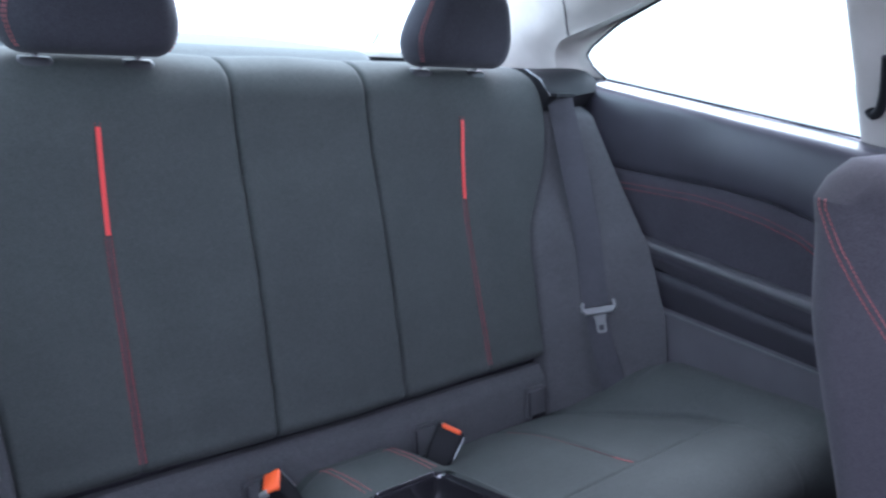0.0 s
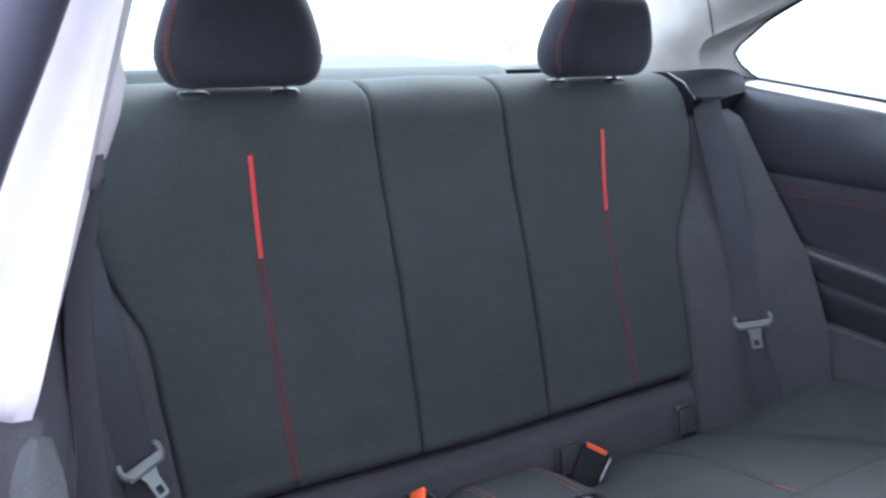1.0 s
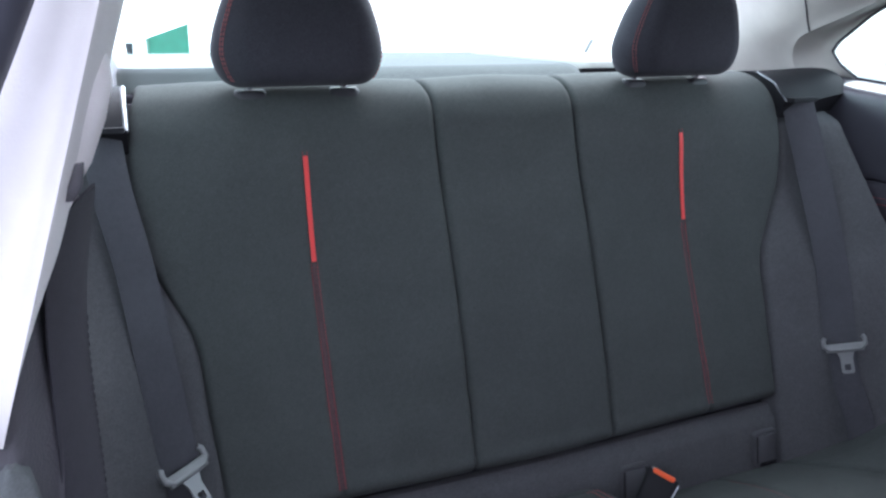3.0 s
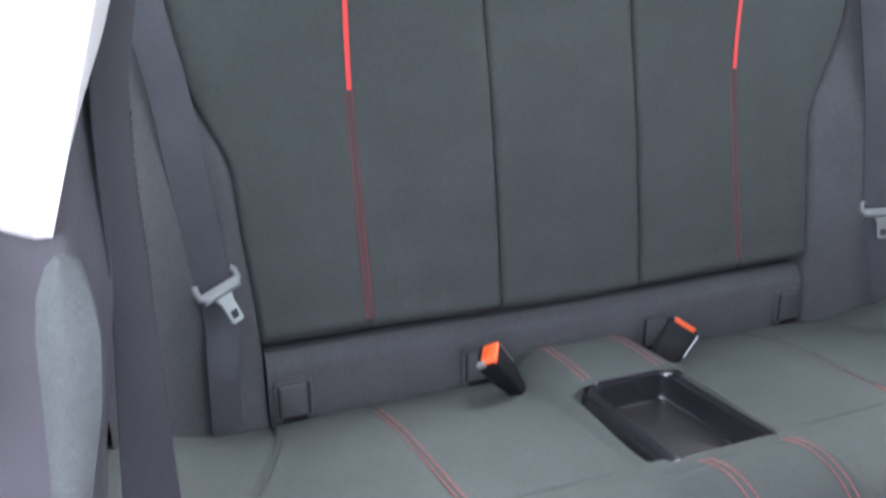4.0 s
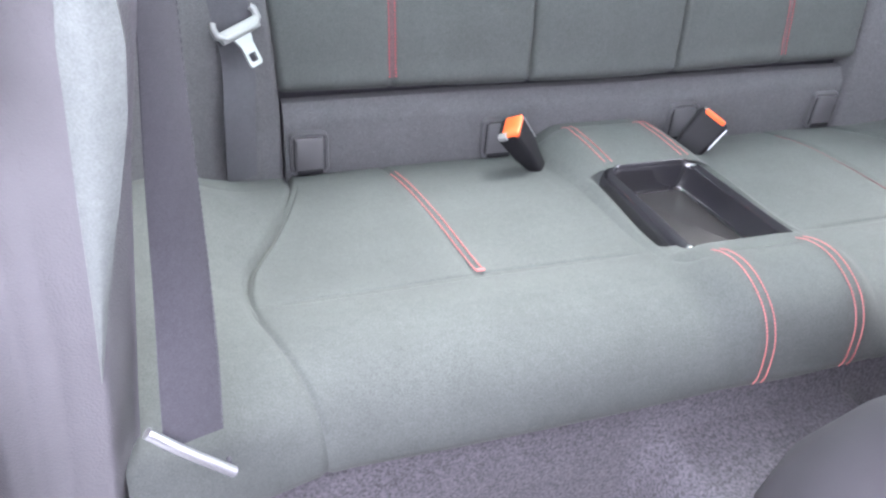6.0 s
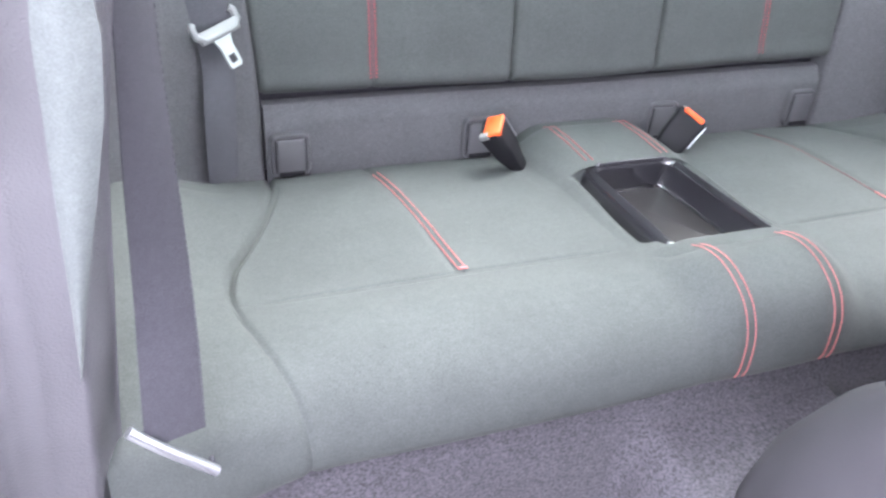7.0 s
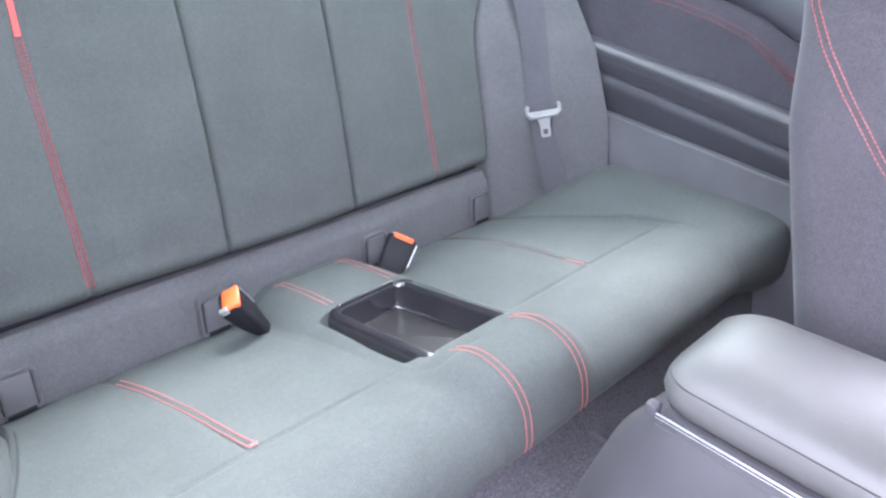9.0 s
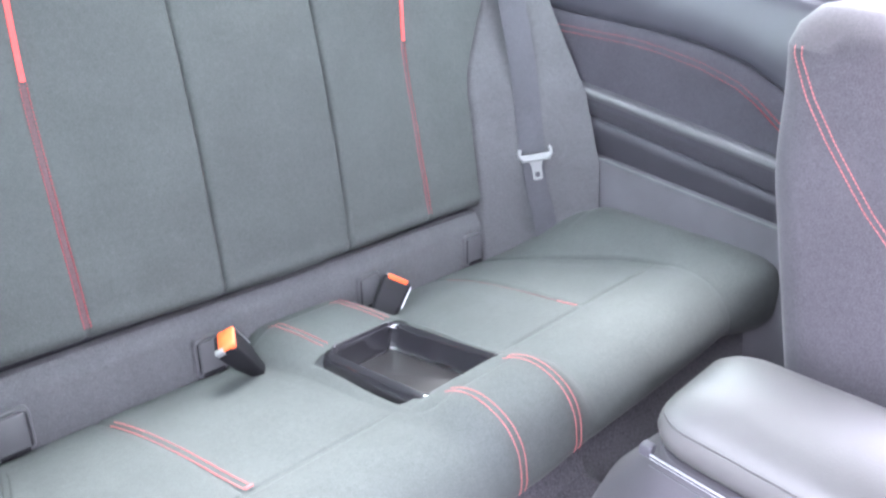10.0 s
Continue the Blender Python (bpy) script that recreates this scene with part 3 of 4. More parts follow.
BELT_L = [(-0.573, 0.112, 0.922), (-0.568, 0.095, 0.859), (-0.551, 0.072, 0.754), (-0.539, 0.026, 0.641), (-0.526, -0.008, 0.515)]
LOW_L = [(-0.526, -0.010, 0.515), (-0.523, -0.020, 0.48), (-0.527, -0.042, 0.417), (-0.530, -0.047, 0.325)]
BELT_R = [(0.571, 0.108, 0.922), (0.577, 0.066, 0.80), (0.576, 0.016, 0.667), (0.566, -0.034, 0.515)]
LOW_R = [(0.563, -0.038, 0.512), (0.562, -0.058, 0.45), (0.577, -0.082, 0.37), (0.580, -0.086, 0.325)]
for high, low, side, tip in ((BELT_L, LOW_L, -1, (0.42, -0.42, -0.9)), (BELT_R, LOW_R, 1, (-0.05, -0.36, -1))):
    strap = thing("rear_belt", "grey woven rear seat belt running down the side bolster", "seat belt", "rear seat belts")
    part("upper_strap", ribbon(smooth_path(high), (1, 0.25, 0) if side < 0 else (1, -0.9, 0), 0.048 if side < 0 else 0.052), webbing, strap)
    part("lower_strap", ribbon(smooth_path(low), (1, -0.6 * side, 0), 0.046), webbing, strap)
    turn = (0.65, -0.8, 0.3) if side < 0 else (-0.55, -0.8, 0.2)
    tongue(Vector(high[-1]) + (Vector((0.004, -0.014, 0.010)) if side < 0 else Vector((-0.008, -0.014, 0.0))), tip, turn)


# ---- headrests ----
def headrest(cx):
    t = thing("headrest", "dark grey cloth rear headrest with red side stitching", "headrest", "rear headrests")
    t.location = (cx, 0.13, 0.970)
    shape = lambda a, z: (0.1155 - 0.004 * ease(0.05, 0.0, z) - 0.024 * ease(0.04, 0.145, z))
    loops = []
    rows = 22
    for k in range(rows + 1):
        v = 0.5 - 0.5 * math.cos(math.pi * (0.02 + 0.96 * k / rows))
        z = 0.138 * v
        cap = (1 - abs(2 * v - 1) ** 4.5) ** 0.5
        hx, hy = shape(0, z) * (0.72 + 0.28 * cap), 0.052 * (0.30 + 0.70 * cap) * (1 - 0.15 * v)
        loops.append([(x - 0.003 * z / 0.14, y - 0.022 * (z / 0.142) + 0.016 * (x / 0.12) ** 2, z) for x, y in round_rect(hx, hy, hy * 0.94, 9)])
    part("pad", loft(loops), headrest_cloth, t)
    for first, f in ((23, 0.4), (23, 0.95), (36, 0.3)):
        run = [(q[0] * 1.004, q[1] - 0.0006, q[2]) for q in (Vector(loop[first]).lerp(Vector(loop[first + 1]), f) for loop in loops[3:rows - 2])]
        stitches(run, (-0.7 if first < 30 else 0.7, -0.7, 0), "stitching", t, thick=0.0014, material=dull_thread if first > 30 else thread)
    for px in (-0.066, 0.066):
        post = part("post", rod([(px, 0.034, -0.02), (px, 0.024, 0.02)], 0.006), chrome, t)
        part("guide_sleeve", loft([[(px + x, 0.030 + y, z - 0.15 * (0.02 - y)) for x, y in round_rect(a, b, min(a, b) * 0.9, 5)] for a, b, z in ((0.023, 0.013, -0.022), (0.023, 0.013, -0.006), (0.019, 0.010, -0.001))]), sleeve_grey, post)
    return t


headrest(-0.315)
headrest(0.318)

# ---- parcel shelf behind the backrest ----
tagged(finish("parcel_shelf", box((-0.66, 0.235, 0.90), (0.66, 0.80, 0.962), 0.006), panel_cloth), "grey felt-covered parcel shelf behind the rear seats", "parcel shelf", "", "structure")
def felt(u, v):
    half = 0.208 + 0.265 * v
    e = min(u, 1 - u) * 2 * half
    return ((2 * u - 1) * half, 0.215 + 0.57 * v, 0.968 + 0.022 * ease(0, 0.08, v) + 0.036 * v - 0.018 * math.exp(-(e / 0.02) ** 2))


tagged(finish("shelf_centre", slab(felt, 50, 24, (0, 0, -0.03)), shelf_felt), "raised grey felt middle of the parcel shelf", "shelf panel")


def speaker_cover(cx):
    t = thing("speaker_cover", "pale grey plastic speaker cover on the parcel shelf", "speaker cover", "shelf speaker covers")
    put = lambda k, z: [(cx + x * k + 0.22 * y * k * (1 if cx > 0 else -1) * (1 - abs(x) / 0.15), 0.50 + y * k, z - 0.003 + 0.062 * (y + 0.245)) for x, y in round_rect(0.150, 0.245, 0.03, 6)]
    # light put into the base colour: right cover much paler than the left
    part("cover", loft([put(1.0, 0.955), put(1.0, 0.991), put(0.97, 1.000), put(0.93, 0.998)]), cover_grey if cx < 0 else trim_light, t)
    if cx > 0:
        part("front_slot", box((cx - 0.160, 0.2470, 0.9775), (cx + 0.10, 0.256, 0.9850)), black_matt, t, "thin black vent slot")


speaker_cover(-0.395)
speaker_cover(0.368)
clip = thing("shelf_clip", "small bright metal clip standing on the shelf", "clip")
part("stem", rod([(0.455, 0.62, 0.995), (0.463, 0.62, 1.020), (0.480, 0.62, 1.046)], 0.0045), silver, clip)

# belt outlets at the bolster tops
for sign in (-1, 1):
    t = thing("belt_outlet", "dark plastic belt outlet with a bright inner edge", "belt outlet", "rear belt outlets")
    x0, x1 = sorted((sign * 0.542, sign * 0.705))
    lip = spline([(0.106, 0.921), (0.124, 0.944), (0.150, 0.963), (0.19, 0.973), (0.26, 0.972)])
    out = lambda x: 0.010 * ease(0.60, 0.69, abs(x))
    fn = lambda u, v: (x0 + (x1 - x0) * u, lip(v)[0], lip(v)[1] + out(x0 + (x1 - x0) * u) * (1 - v))
    part("housing", slab(fn, 12, 16, (0, 0.02, -0.03)), black_matt, t)
    part("slot", box((min(sign * 0.545, sign * 0.60), 0.090, 0.9200), (max(sign * 0.545, sign * 0.60), 0.109, 0.9270)), black_matt, t, "black belt slot")
    part("edge", rod([(sign * 0.5435, 0.106, 0.921), (sign * 0.5425, 0.135, 0.953), (sign * 0.540, 0.175, 0.972)], 0.0035 if sign < 0 else 0.0013, 8), satin, t, "bright satin edge")


# ---- side panels under the quarter windows ----
SIDE_Y0 = 0.16
sill_z = lambda y: 0.941 + 0.144 * y
insert_z = lambda y: float(np.interp(y, (-0.62, -0.46, -0.38, -0.30, -0.20, 0.05, 0.2), (0.62, 0.705, 0.742, 0.760, 0.770, 0.782, 0.787)))
thread_z = lambda y: float(np.interp(y, (-0.62, -0.46, -0.41, -0.37, -0.30, -0.22, -0.16, 0.02, 0.2), (0.54, 0.655, 0.690, 0.711, 0.731, 0.744, 0.750, 0.752, 0.752)))
ledge_z = lambda y: 0.637 + 0.123 * (y + 0.081)
hollow_z = lambda y: 0.581 + 0.134 * (y + 0.13)
kick_z = lambda y: 0.509 + 0.081 * (y + 0.146)


def side_part(name, sign, section, y1, material, parent, label="", thick=0.012, n=48):
    """A moulding along the car's side: section(y) gives (inset, height) pairs."""
    rows = {}

    def fn(u, v):
        y = SIDE_Y0 + (y1 - SIDE_Y0) * u
        if u not in rows:
            rows[u] = spline(section(y))
        x, z = rows[u](v)
        return (sign * x, y, z + 0.0012 * noise.noise(Vector((y * 7, z * 9, 3.1))))
    return part(name, slab(fn, n, 20, (sign * thick, 0, 0)), material, parent, label)


for sign in (-1, 1):
    t = tagged(new("side_panel"), "dark grey moulded rear side panel with stitched insert", "side panel", "", "structure")
    y1 = -0.62 if sign > 0 else -0.455
    side_part("upper_moulding", sign, lambda y: [(0.750, sill_z(y) - 0.002), (0.728, sill_z(y) - 0.004), (0.703, sill_z(y) - 0.009), (0.691, sill_z(y) - 0.014), (0.684, sill_z(y) - 0.024), (0.680, sill_z(y) - 0.038), (0.674, sill_z(y) * 0.5 + insert_z(y) * 0.5), (0.670, insert_z(y) + 0.022), (0.671, insert_z(y) + 0.006), (0.677, insert_z(y) - 0.001)], y1, trim_smooth, t)
    side_part("insert", sign, lambda y: [(0.684, insert_z(y) + 0.004), (0.675, insert_z(y) - 0.004), (0.673, insert_z(y) - 0.018), (0.677, 0.45 * insert_z(y) + 0.55 * ledge_z(y)), (0.681, ledge_z(y) + 0.004)], y1, panel_cloth, t, "dark cloth insert")
    side_part("armrest", sign, lambda y: [(0.692, ledge_z(y) + 0.0130), (0.680, ledge_z(y) + 0.0112), (0.672, ledge_z(y) + 0.0070), (0.666, ledge_z(y) + 0.0030), (0.6625, ledge_z(y) - 0.001), (0.661, ledge_z(y) - 0.006), (0.6612, ledge_z(y) - 0.012)], y1, ledge_vinyl, t, "smooth padded armrest ledge")
    side_part("pocket", sign, lambda y: [(0.662, ledge_z(y) - 0.012), (0.664, ledge_z(y) - 0.022), (0.672, hollow_z(y) + 0.014), (0.680, hollow_z(y) - 0.001)], y1, panel_cloth, t, "dark hollow under the armrest")
    side_part("lower_moulding", sign, lambda y: [(0.684, hollow_z(y) + 0.003), (0.674, hollow_z(y)), (0.669, hollow_z(y) - 0.009), (0.672, 0.5 * hollow_z(y) + 0.5 * kick_z(y)), (0.681, kick_z(y) + 0.002)], y1, trim_dark, t)
    side_part("kick_panel", sign, lambda y: [(0.684, kick_z(y) + 0.003), (0.666, kick_z(y) + 0.003), (0.6605, kick_z(y) + 0.001), (0.6595, kick_z(y) - 0.004), (0.661, kick_z(y) - 0.02), (0.664, 0.43), (0.667, 0.30), (0.668, 0.0)], y1, trim_kick, t, "plain lower panel of grained plastic")
    # thin pale rod paints the highlight on the panel's rounded top edge
    part("kick_highlight", rod([(sign * 0.6603, y, kick_z(y) + 0.0022) for y in np.linspace(SIDE_Y0, y1, 40)], 0.0012, 6), cover_grey, t, "painted pale highlight along the lower panel's top edge")
    for off in (0.0, 0.011):
        run = [(sign * 0.6735, y, thread_z(y) - off) for y in np.linspace(0.04, y1 + 0.02, 90)]
        stitches(run, (-sign, 0, 0.2), "stitching", t, thick=0.0021, material=dull_thread)

# ---- body shell: sills, pillars, roof, windows ----
def prism(points, y0, y1):
    """A straight bar with the cross-section points (x, z) from y0 to y1."""
    return loft([[(x, y0, z) for x, z in points], [(x, y1, z) for x, z in points]])


def quad_beam(a, b, width_a, width_b, out_a, out_b, n=16, round_to=0.35):
    """A tapering pillar from a to b; width runs along the given vectors, out is its depth."""
    loops = []
    for k in range(n + 1):
        s = k / n
        c = Vector(a).lerp(Vector(b), s)
        w = Vector(width_a).lerp(Vector(width_b), s)
        o = Vector(out_a).lerp(Vector(out_b), s)
        loops.append([c + w * x + o * y for x, y in round_rect(0.5, 0.5, round_to, 5)])
    return loft(loops)


# shell outside the trim, rear quarters and doors
for sign, nm in ((-1, "left"), (1, "right")):
    inner = 0.70 if sign > 0 else 0.752
    shell = prism([(sign * inner, 0.10), (sign * inner, 0.815), (sign * (inner + 0.045), 0.815), (sign * 0.81, 0.60), (sign * 0.80, 0.10)], -0.62 if sign > 0 else -0.60, 1.3)
    tagged(finish("wall_%s" % nm, shell, paint), "painted steel car body side", "car body", "", "structure")
tagged(finish("wall_door_side", prism([(0.66, 0.05), (0.66, 0.80), (0.70, 0.86), (0.76, 0.84), (0.78, 0.45), (0.74, 0.05)], -1.85, -0.622), trim_dark), "closed door with dark grained lining", "car door", "", "structure")
# unseen half open near door, hinged at the front, added to block low light
hinge, swing = Vector((-0.77, -1.85, 0)), radians(26)
along_door, across_door = Vector((-math.sin(swing), math.cos(swing), 0)), Vector((math.cos(swing), math.sin(swing), 0))
door_rows = [[hinge + along_door * d + across_door * x + Vector((0, 0, z)) for x, z in ((0.0, 0.02), (0.0, 0.74), (-0.03, 0.80), (-0.09, 0.80), (-0.13, 0.70), (-0.13, 0.02))] for d in (0.0, 1.25)]
tagged(finish("wall_open_door", loft(door_rows), trim_dark), "unseen dark door-shaped panel added to block low light", "car door", "", "structure")
tagged(finish("wall_front", box((-0.72, -2.35, 0.0), (0.72, -1.85, 0.98), 0.05, 3), trim_dark), "dark moulded bulkhead under the windscreen", "bulkhead", "", "structure")
tagged(finish("wall_rear", box((-0.70, 0.82, 0.1), (0.70, 1.35, 0.99), 0.03, 3), paint), "painted boot lid behind the rear window", "car body", "", "structure")

roof = slab(lambda u, v: ((-0.50 + 1.0 * u) * (1 - 0.05 * v), -1.80 + 1.88 * v, 1.205 + 0.05 * math.sin(math.pi * u) + 0.05 * math.sin(math.pi * (0.15 + 0.75 * v)) - 0.05 - 0.16 * ease(0.35, 0.0, v)), 24, 24, (0, 0, 0.03))
tagged(finish("ceiling", roof, headlining), "pale woven car headlining", "headlining", "", "structure")

# rear pillars beside the back window, with the flared surrounds of the quarter windows
for sign in (-1, 1):
    t = tagged(new("rear_pillar"), "pale grey moulded trim of the rear roof pillar", "pillar trim", "", "structure")
    glass_edge = spline([(0.665, 0.53, 0.945), (0.660, 0.50, 0.975), (0.645, 0.43, 1.06), (0.627, 0.36, 1.128), (0.60, 0.27, 1.155), (0.56, 0.17, 1.19), (0.52, 0.05, 1.215), (0.51, -0.12, 1.225)])
    flare = spline([(0.712, 0.200, 0.932), (0.706, 0.207, 0.950), (0.688, 0.229, 0.982), (0.672, 0.220, 1.012), (0.658, 0.191, 1.036), (0.653, 0.161, 1.045), (0.643, 0.091, 1.063), (0.632, 0.022, 1.083), (0.615, -0.07, 1.113), (0.59, -0.20, 1.165)])
    inner_rim = spline([(0.742, 0.105, 0.940), (0.735, 0.122, 0.957), (0.720, 0.150, 0.984), (0.707, 0.157, 1.006), (0.698, 0.140, 1.022), (0.690, 0.112, 1.037), (0.673, 0.053, 1.067), (0.664, 0.005, 1.085), (0.645, -0.08, 1.115), (0.610, -0.21, 1.170)])

    def face(u, v):
        a, b = Vector(glass_edge(v)), Vector(flare(v))
        p = a.lerp(b, u)
        swell = 0.022 * math.sin(math.pi * u) ** 1.5 * ease(0.0, 0.25, v)
        return (sign * (p.x - swell * 0.6), p.y - swell, p.z - swell * 0.35)

    def collar(u, v):
        a, b = Vector(flare(v)), Vector(inner_rim(v))
        p = a.lerp(b, u)
        dip = 0.016 * math.sin(math.pi * u)
        return (sign * (p.x + dip), p.y + 0.2 * dip, p.z)
    part("pillar_trim", slab(face, 40, 44, (sign * 0.02, 0.012, 0.004)), trim_light, t)
    part("window_flare", slab(collar, 18, 60, (sign * 0.015, 0.006, 0)), trim_light, t, "pale flared window surround")
    joint = [Vector(face(0.995 - 0.92 * k, 0.294 + 0.335 * k)) for k in np.linspace(0, 1, 20)]
    part("trim_joint", rod([q + Vector((-0.001 * sign, -0.001, 0)) for q in joint], 0.0013, 6), rubber, t, "dark joint between trim pieces")
    part("glass_seal", rod([(sign * q[0], q[1], q[2]) for q in (glass_edge(k / 30) for k in range(31))], 0.003, 6), rubber, t, "black seal along the back window")
    rail = [(sign * 0.565, -0.16, 1.185), (sign * 0.572, -0.35, 1.190), (sign * 0.575, -0.60, 1.195), (sign * 0.57, -1.0, 1.19), (sign * 0.55, -1.4, 1.13), (sign * 0.58, -1.85, 0.90)]
    part("roof_rail", rod(smooth_path(rail, 24), 0.035, 12), trim_light, t)

window_rear = tagged(new("window_rear"), "sloping tinted rear window", "window", "", "structure")
part("pane", slab(lambda u, v: ((-0.64 + 1.28 * u) * (1 - 0.26 * v), 0.80 - 0.72 * v, 0.99 + 0.235 * v + 0.03 * math.sin(math.pi * u) * v), 10, 8, (0, 0.003, 0.004)), glass, window_rear).visible_shadow = False
for sign in (-1, 1):
    w = tagged(new("window_quarter"), "fixed rear quarter window with a black seal", "window", "", "structure")
    low_z = lambda y: float(np.interp(y, (-0.5, 0.122, 0.150, 0.157), (sill_z(-0.5), 0.957, 0.984, 1.004)))
    high_z = lambda y: float(np.interp(y, (-0.5, -0.25, -0.15, -0.062, 0.005, 0.053, 0.112, 0.140, 0.157), (1.175, 1.165, 1.140, 1.109, 1.085, 1.067, 1.037, 1.022, 1.008)))

    def pane(u, v):
        y = 0.157 - 0.62 * u ** 1.6
        z = low_z(y) + (high_z(y) - low_z(y)) * v
        return (sign * (0.737 - 0.55 * (z - 0.955) * (1 if z > 0.955 else 0)), y, z)
    part("pane", slab(pane, 40, 8, (sign * 0.004, 0, 0)), glass, w).visible_shadow = False
    rim_pts = [pane(u, 0) for u in np.linspace(1, 0.0, 30)] + [pane(u, 1) for u in np.linspace(0.01, 1, 30)]
    part("seal", rod([(p[0] - sign * 0.003, p[1], p[2]) for p in rim_pts], 0.0026, 6), rubber, w, "thin black rubber seal")

# ---- near door pillar: pale upper trim, grained lower trim, front belt ----
PILLAR_Y = -0.52
pillar = tagged(new("door_pillar"), "door pillar with pale upper and grained grey lower trim", "pillar trim", "", "structure")


def upper_trim(u, v):
    # u across from the door seal to the cabin side, v upwards
    z = 0.830 + 0.368 * v
    xr = -0.627 + 0.325 * (z - 0.830)
    w = 0.052 - 0.018 * v
    a = u * 1.9
    x = xr - w + w * min(a, 1.0) + 0.013 * min(max(a - 1, 0), 1) ** 0.8 * ease(0.02, 0.32, v)
    y = -0.556 + 0.8 * max(0.0, xr - x) + 0.006 * ease(0.75, 1.0, a) ** 2 + 0.055 * max(a - 1, 0) * ease(0.02, 0.32, v)
    low = ease(0.05, 0.0, v)
    return (x, y + 0.01 * low, z - 0.010 * math.sin(math.pi * min(u * 1.0, 1)) * (1 - v))


part("upper_trim", slab(upper_trim, 40, 30, (-0.012, 0.012, 0)), trim_pale, pillar, "pale smooth upper pillar trim")
part("door_seal", rod(smooth_path([(-0.705, -0.565, 0.74), (-0.680, -0.560, 0.84), (-0.648, -0.560, 0.93), (-0.602, -0.560, 1.03), (-0.532, -0.560, 1.20)], 20), 0.017, 10), seal_grey, pillar, "dark rubber door seal")
cover = loft([[(-0.597 + 0.36 * (z - 0.945) + x * k, -0.506 + y * k, z) for x, y in round_rect(0.022, 0.030, 0.015, 5)] for z, k in ((0.920, 0.35), (0.930, 0.7), (0.950, 0.95), (0.970, 1.0), (0.987, 0.95), (1.000, 0.7), (1.007, 0.35))])
part("belt_guide", cover, trim_pale, pillar, "pale cover of the upper belt guide")
part("guide_mouth", loft([[(-0.583 + x * k + dx, -0.530 + y * k, 0.945 + z) for x, y in round_rect(0.005, 0.012, 0.004, 4)] for z, k, dx in ((-0.011, 0.6, -0.003), (-0.004, 0.8, 0.0), (0.006, 0.5, 0.003))]), trim_grey, pillar, "grey mouth of the belt guide")


TRIM_Z = (0.08, 0.30, 0.47, 0.67, 0.76, 0.85, 0.92)
TRIM_X = (-0.685, -0.668, -0.649, -0.625, -0.609, -0.601, -0.590)


def trim_y(x, z):
    """Depth of the grained trim: a soft swell with slanting folds, curling away at the cabin edge."""
    xr = float(np.interp(z, TRIM_Z, TRIM_X))
    e = xr - x
    y = PILLAR_Y - 0.012 + 0.035 * ease(0.020, 0.0, e) + 0.18 * max(0.0, e - 0.02) * ease(0.60, 0.72, z)
    for c, w, h in ((np.interp(z, (0.1, 0.418, 0.571, 0.664, 0.705), (-0.745, -0.702, -0.684, -0.679, -0.679)), 0.005, 0.0022), (np.interp(z, (0.1, 0.426, 0.537, 0.637), (-0.765, -0.720, -0.707, -0.697)), 0.005, 0.0028)):
        y -= h * math.exp(-((x - c) / (w if x > c else 1.3 * w)) ** 2) * ease(0.72, 0.66, z)
    turn = float(np.interp(z, (0.1, 0.433, 0.521, 0.66, 0.85), (-0.79, -0.738, -0.727, -0.712, -0.700)))
    return y + 0.6 * max(0.0, turn - x)


def lower_trim(u, v):
    z = 0.06 + 0.860 * v
    xr = float(np.interp(z, TRIM_Z, TRIM_X))
    x = xr - (0.26 - 0.18 * ease(0.80, 0.90, z)) * (1 - u) ** 1.3
    return (x, trim_y(x, z), z)


part("lower_trim", slab(lower_trim, 90, 60, (-0.004, 0.03, 0)), trim_grey, pillar, "grained grey lower pillar trim")

LEAF_Z = (0.533, 0.60, 0.667, 0.72, 0.76, 0.785, 0.802, 0.808)
LEAF_L = (-0.6635, -0.6575, -0.6525, -0.648, -0.645, -0.641, -0.634, -0.628)
LEAF_R = (-0.6625, -0.648, -0.632, -0.620, -0.615, -0.616, -0.619, -0.624)


def leaf(u, v):
    z = 0.533 + 0.275 * v
    a, b = float(np.interp(z, LEAF_Z, LEAF_L)), float(np.interp(z, LEAF_Z, LEAF_R))
    x = a + (b - a) * u
    y = trim_y(min(x, float(np.interp(z, TRIM_Z, TRIM_X)) - 0.022), z)
    return (x, y - 0.002 - 0.005 * math.sin(math.pi * u), z)


part("cloth_inlay", slab(leaf, 16, 40, (0, 0.008, 0)), inlay_cloth, pillar, "leaf-shaped cloth inlay")

front_belt = thing("front_belt", "dark front seat belt hanging down the door pillar", "seat belt")
STRAP = smooth_path([(-0.585, -0.520, 0.930), (-0.594, -0.497, 0.88), (-0.600, -0.475, 0.757), (-0.605, -0.476, 0.65), (-0.609, -0.494, 0.541), (-0.6135, -0.528, 0.468), (-0.6145, -0.534, 0.453)], 40)
ACROSS = [Vector((math.cos(a), math.sin(a), 0)) for a in (radians(26 + 42 * ease(0.42, 0.85, p[2])) for p in STRAP)]
part("strap", ribbon(STRAP, ACROSS, 0.046, 0.0016), dark_webbing, front_belt)
edge_line = [Vector(p) + a.normalized() * 0.0215 + Vector((0.0012, -0.0012, 0)) for p, a in zip(STRAP[6:], ACROSS[6:])]
stitches(edge_line, (0.6, -0.8, 0), "selvedge", front_belt, 0.0045, 0.0012, 0.0006, webbing)
bar = thing("belt_rail", "bright metal belt slide bar by the door sill", "belt rail")
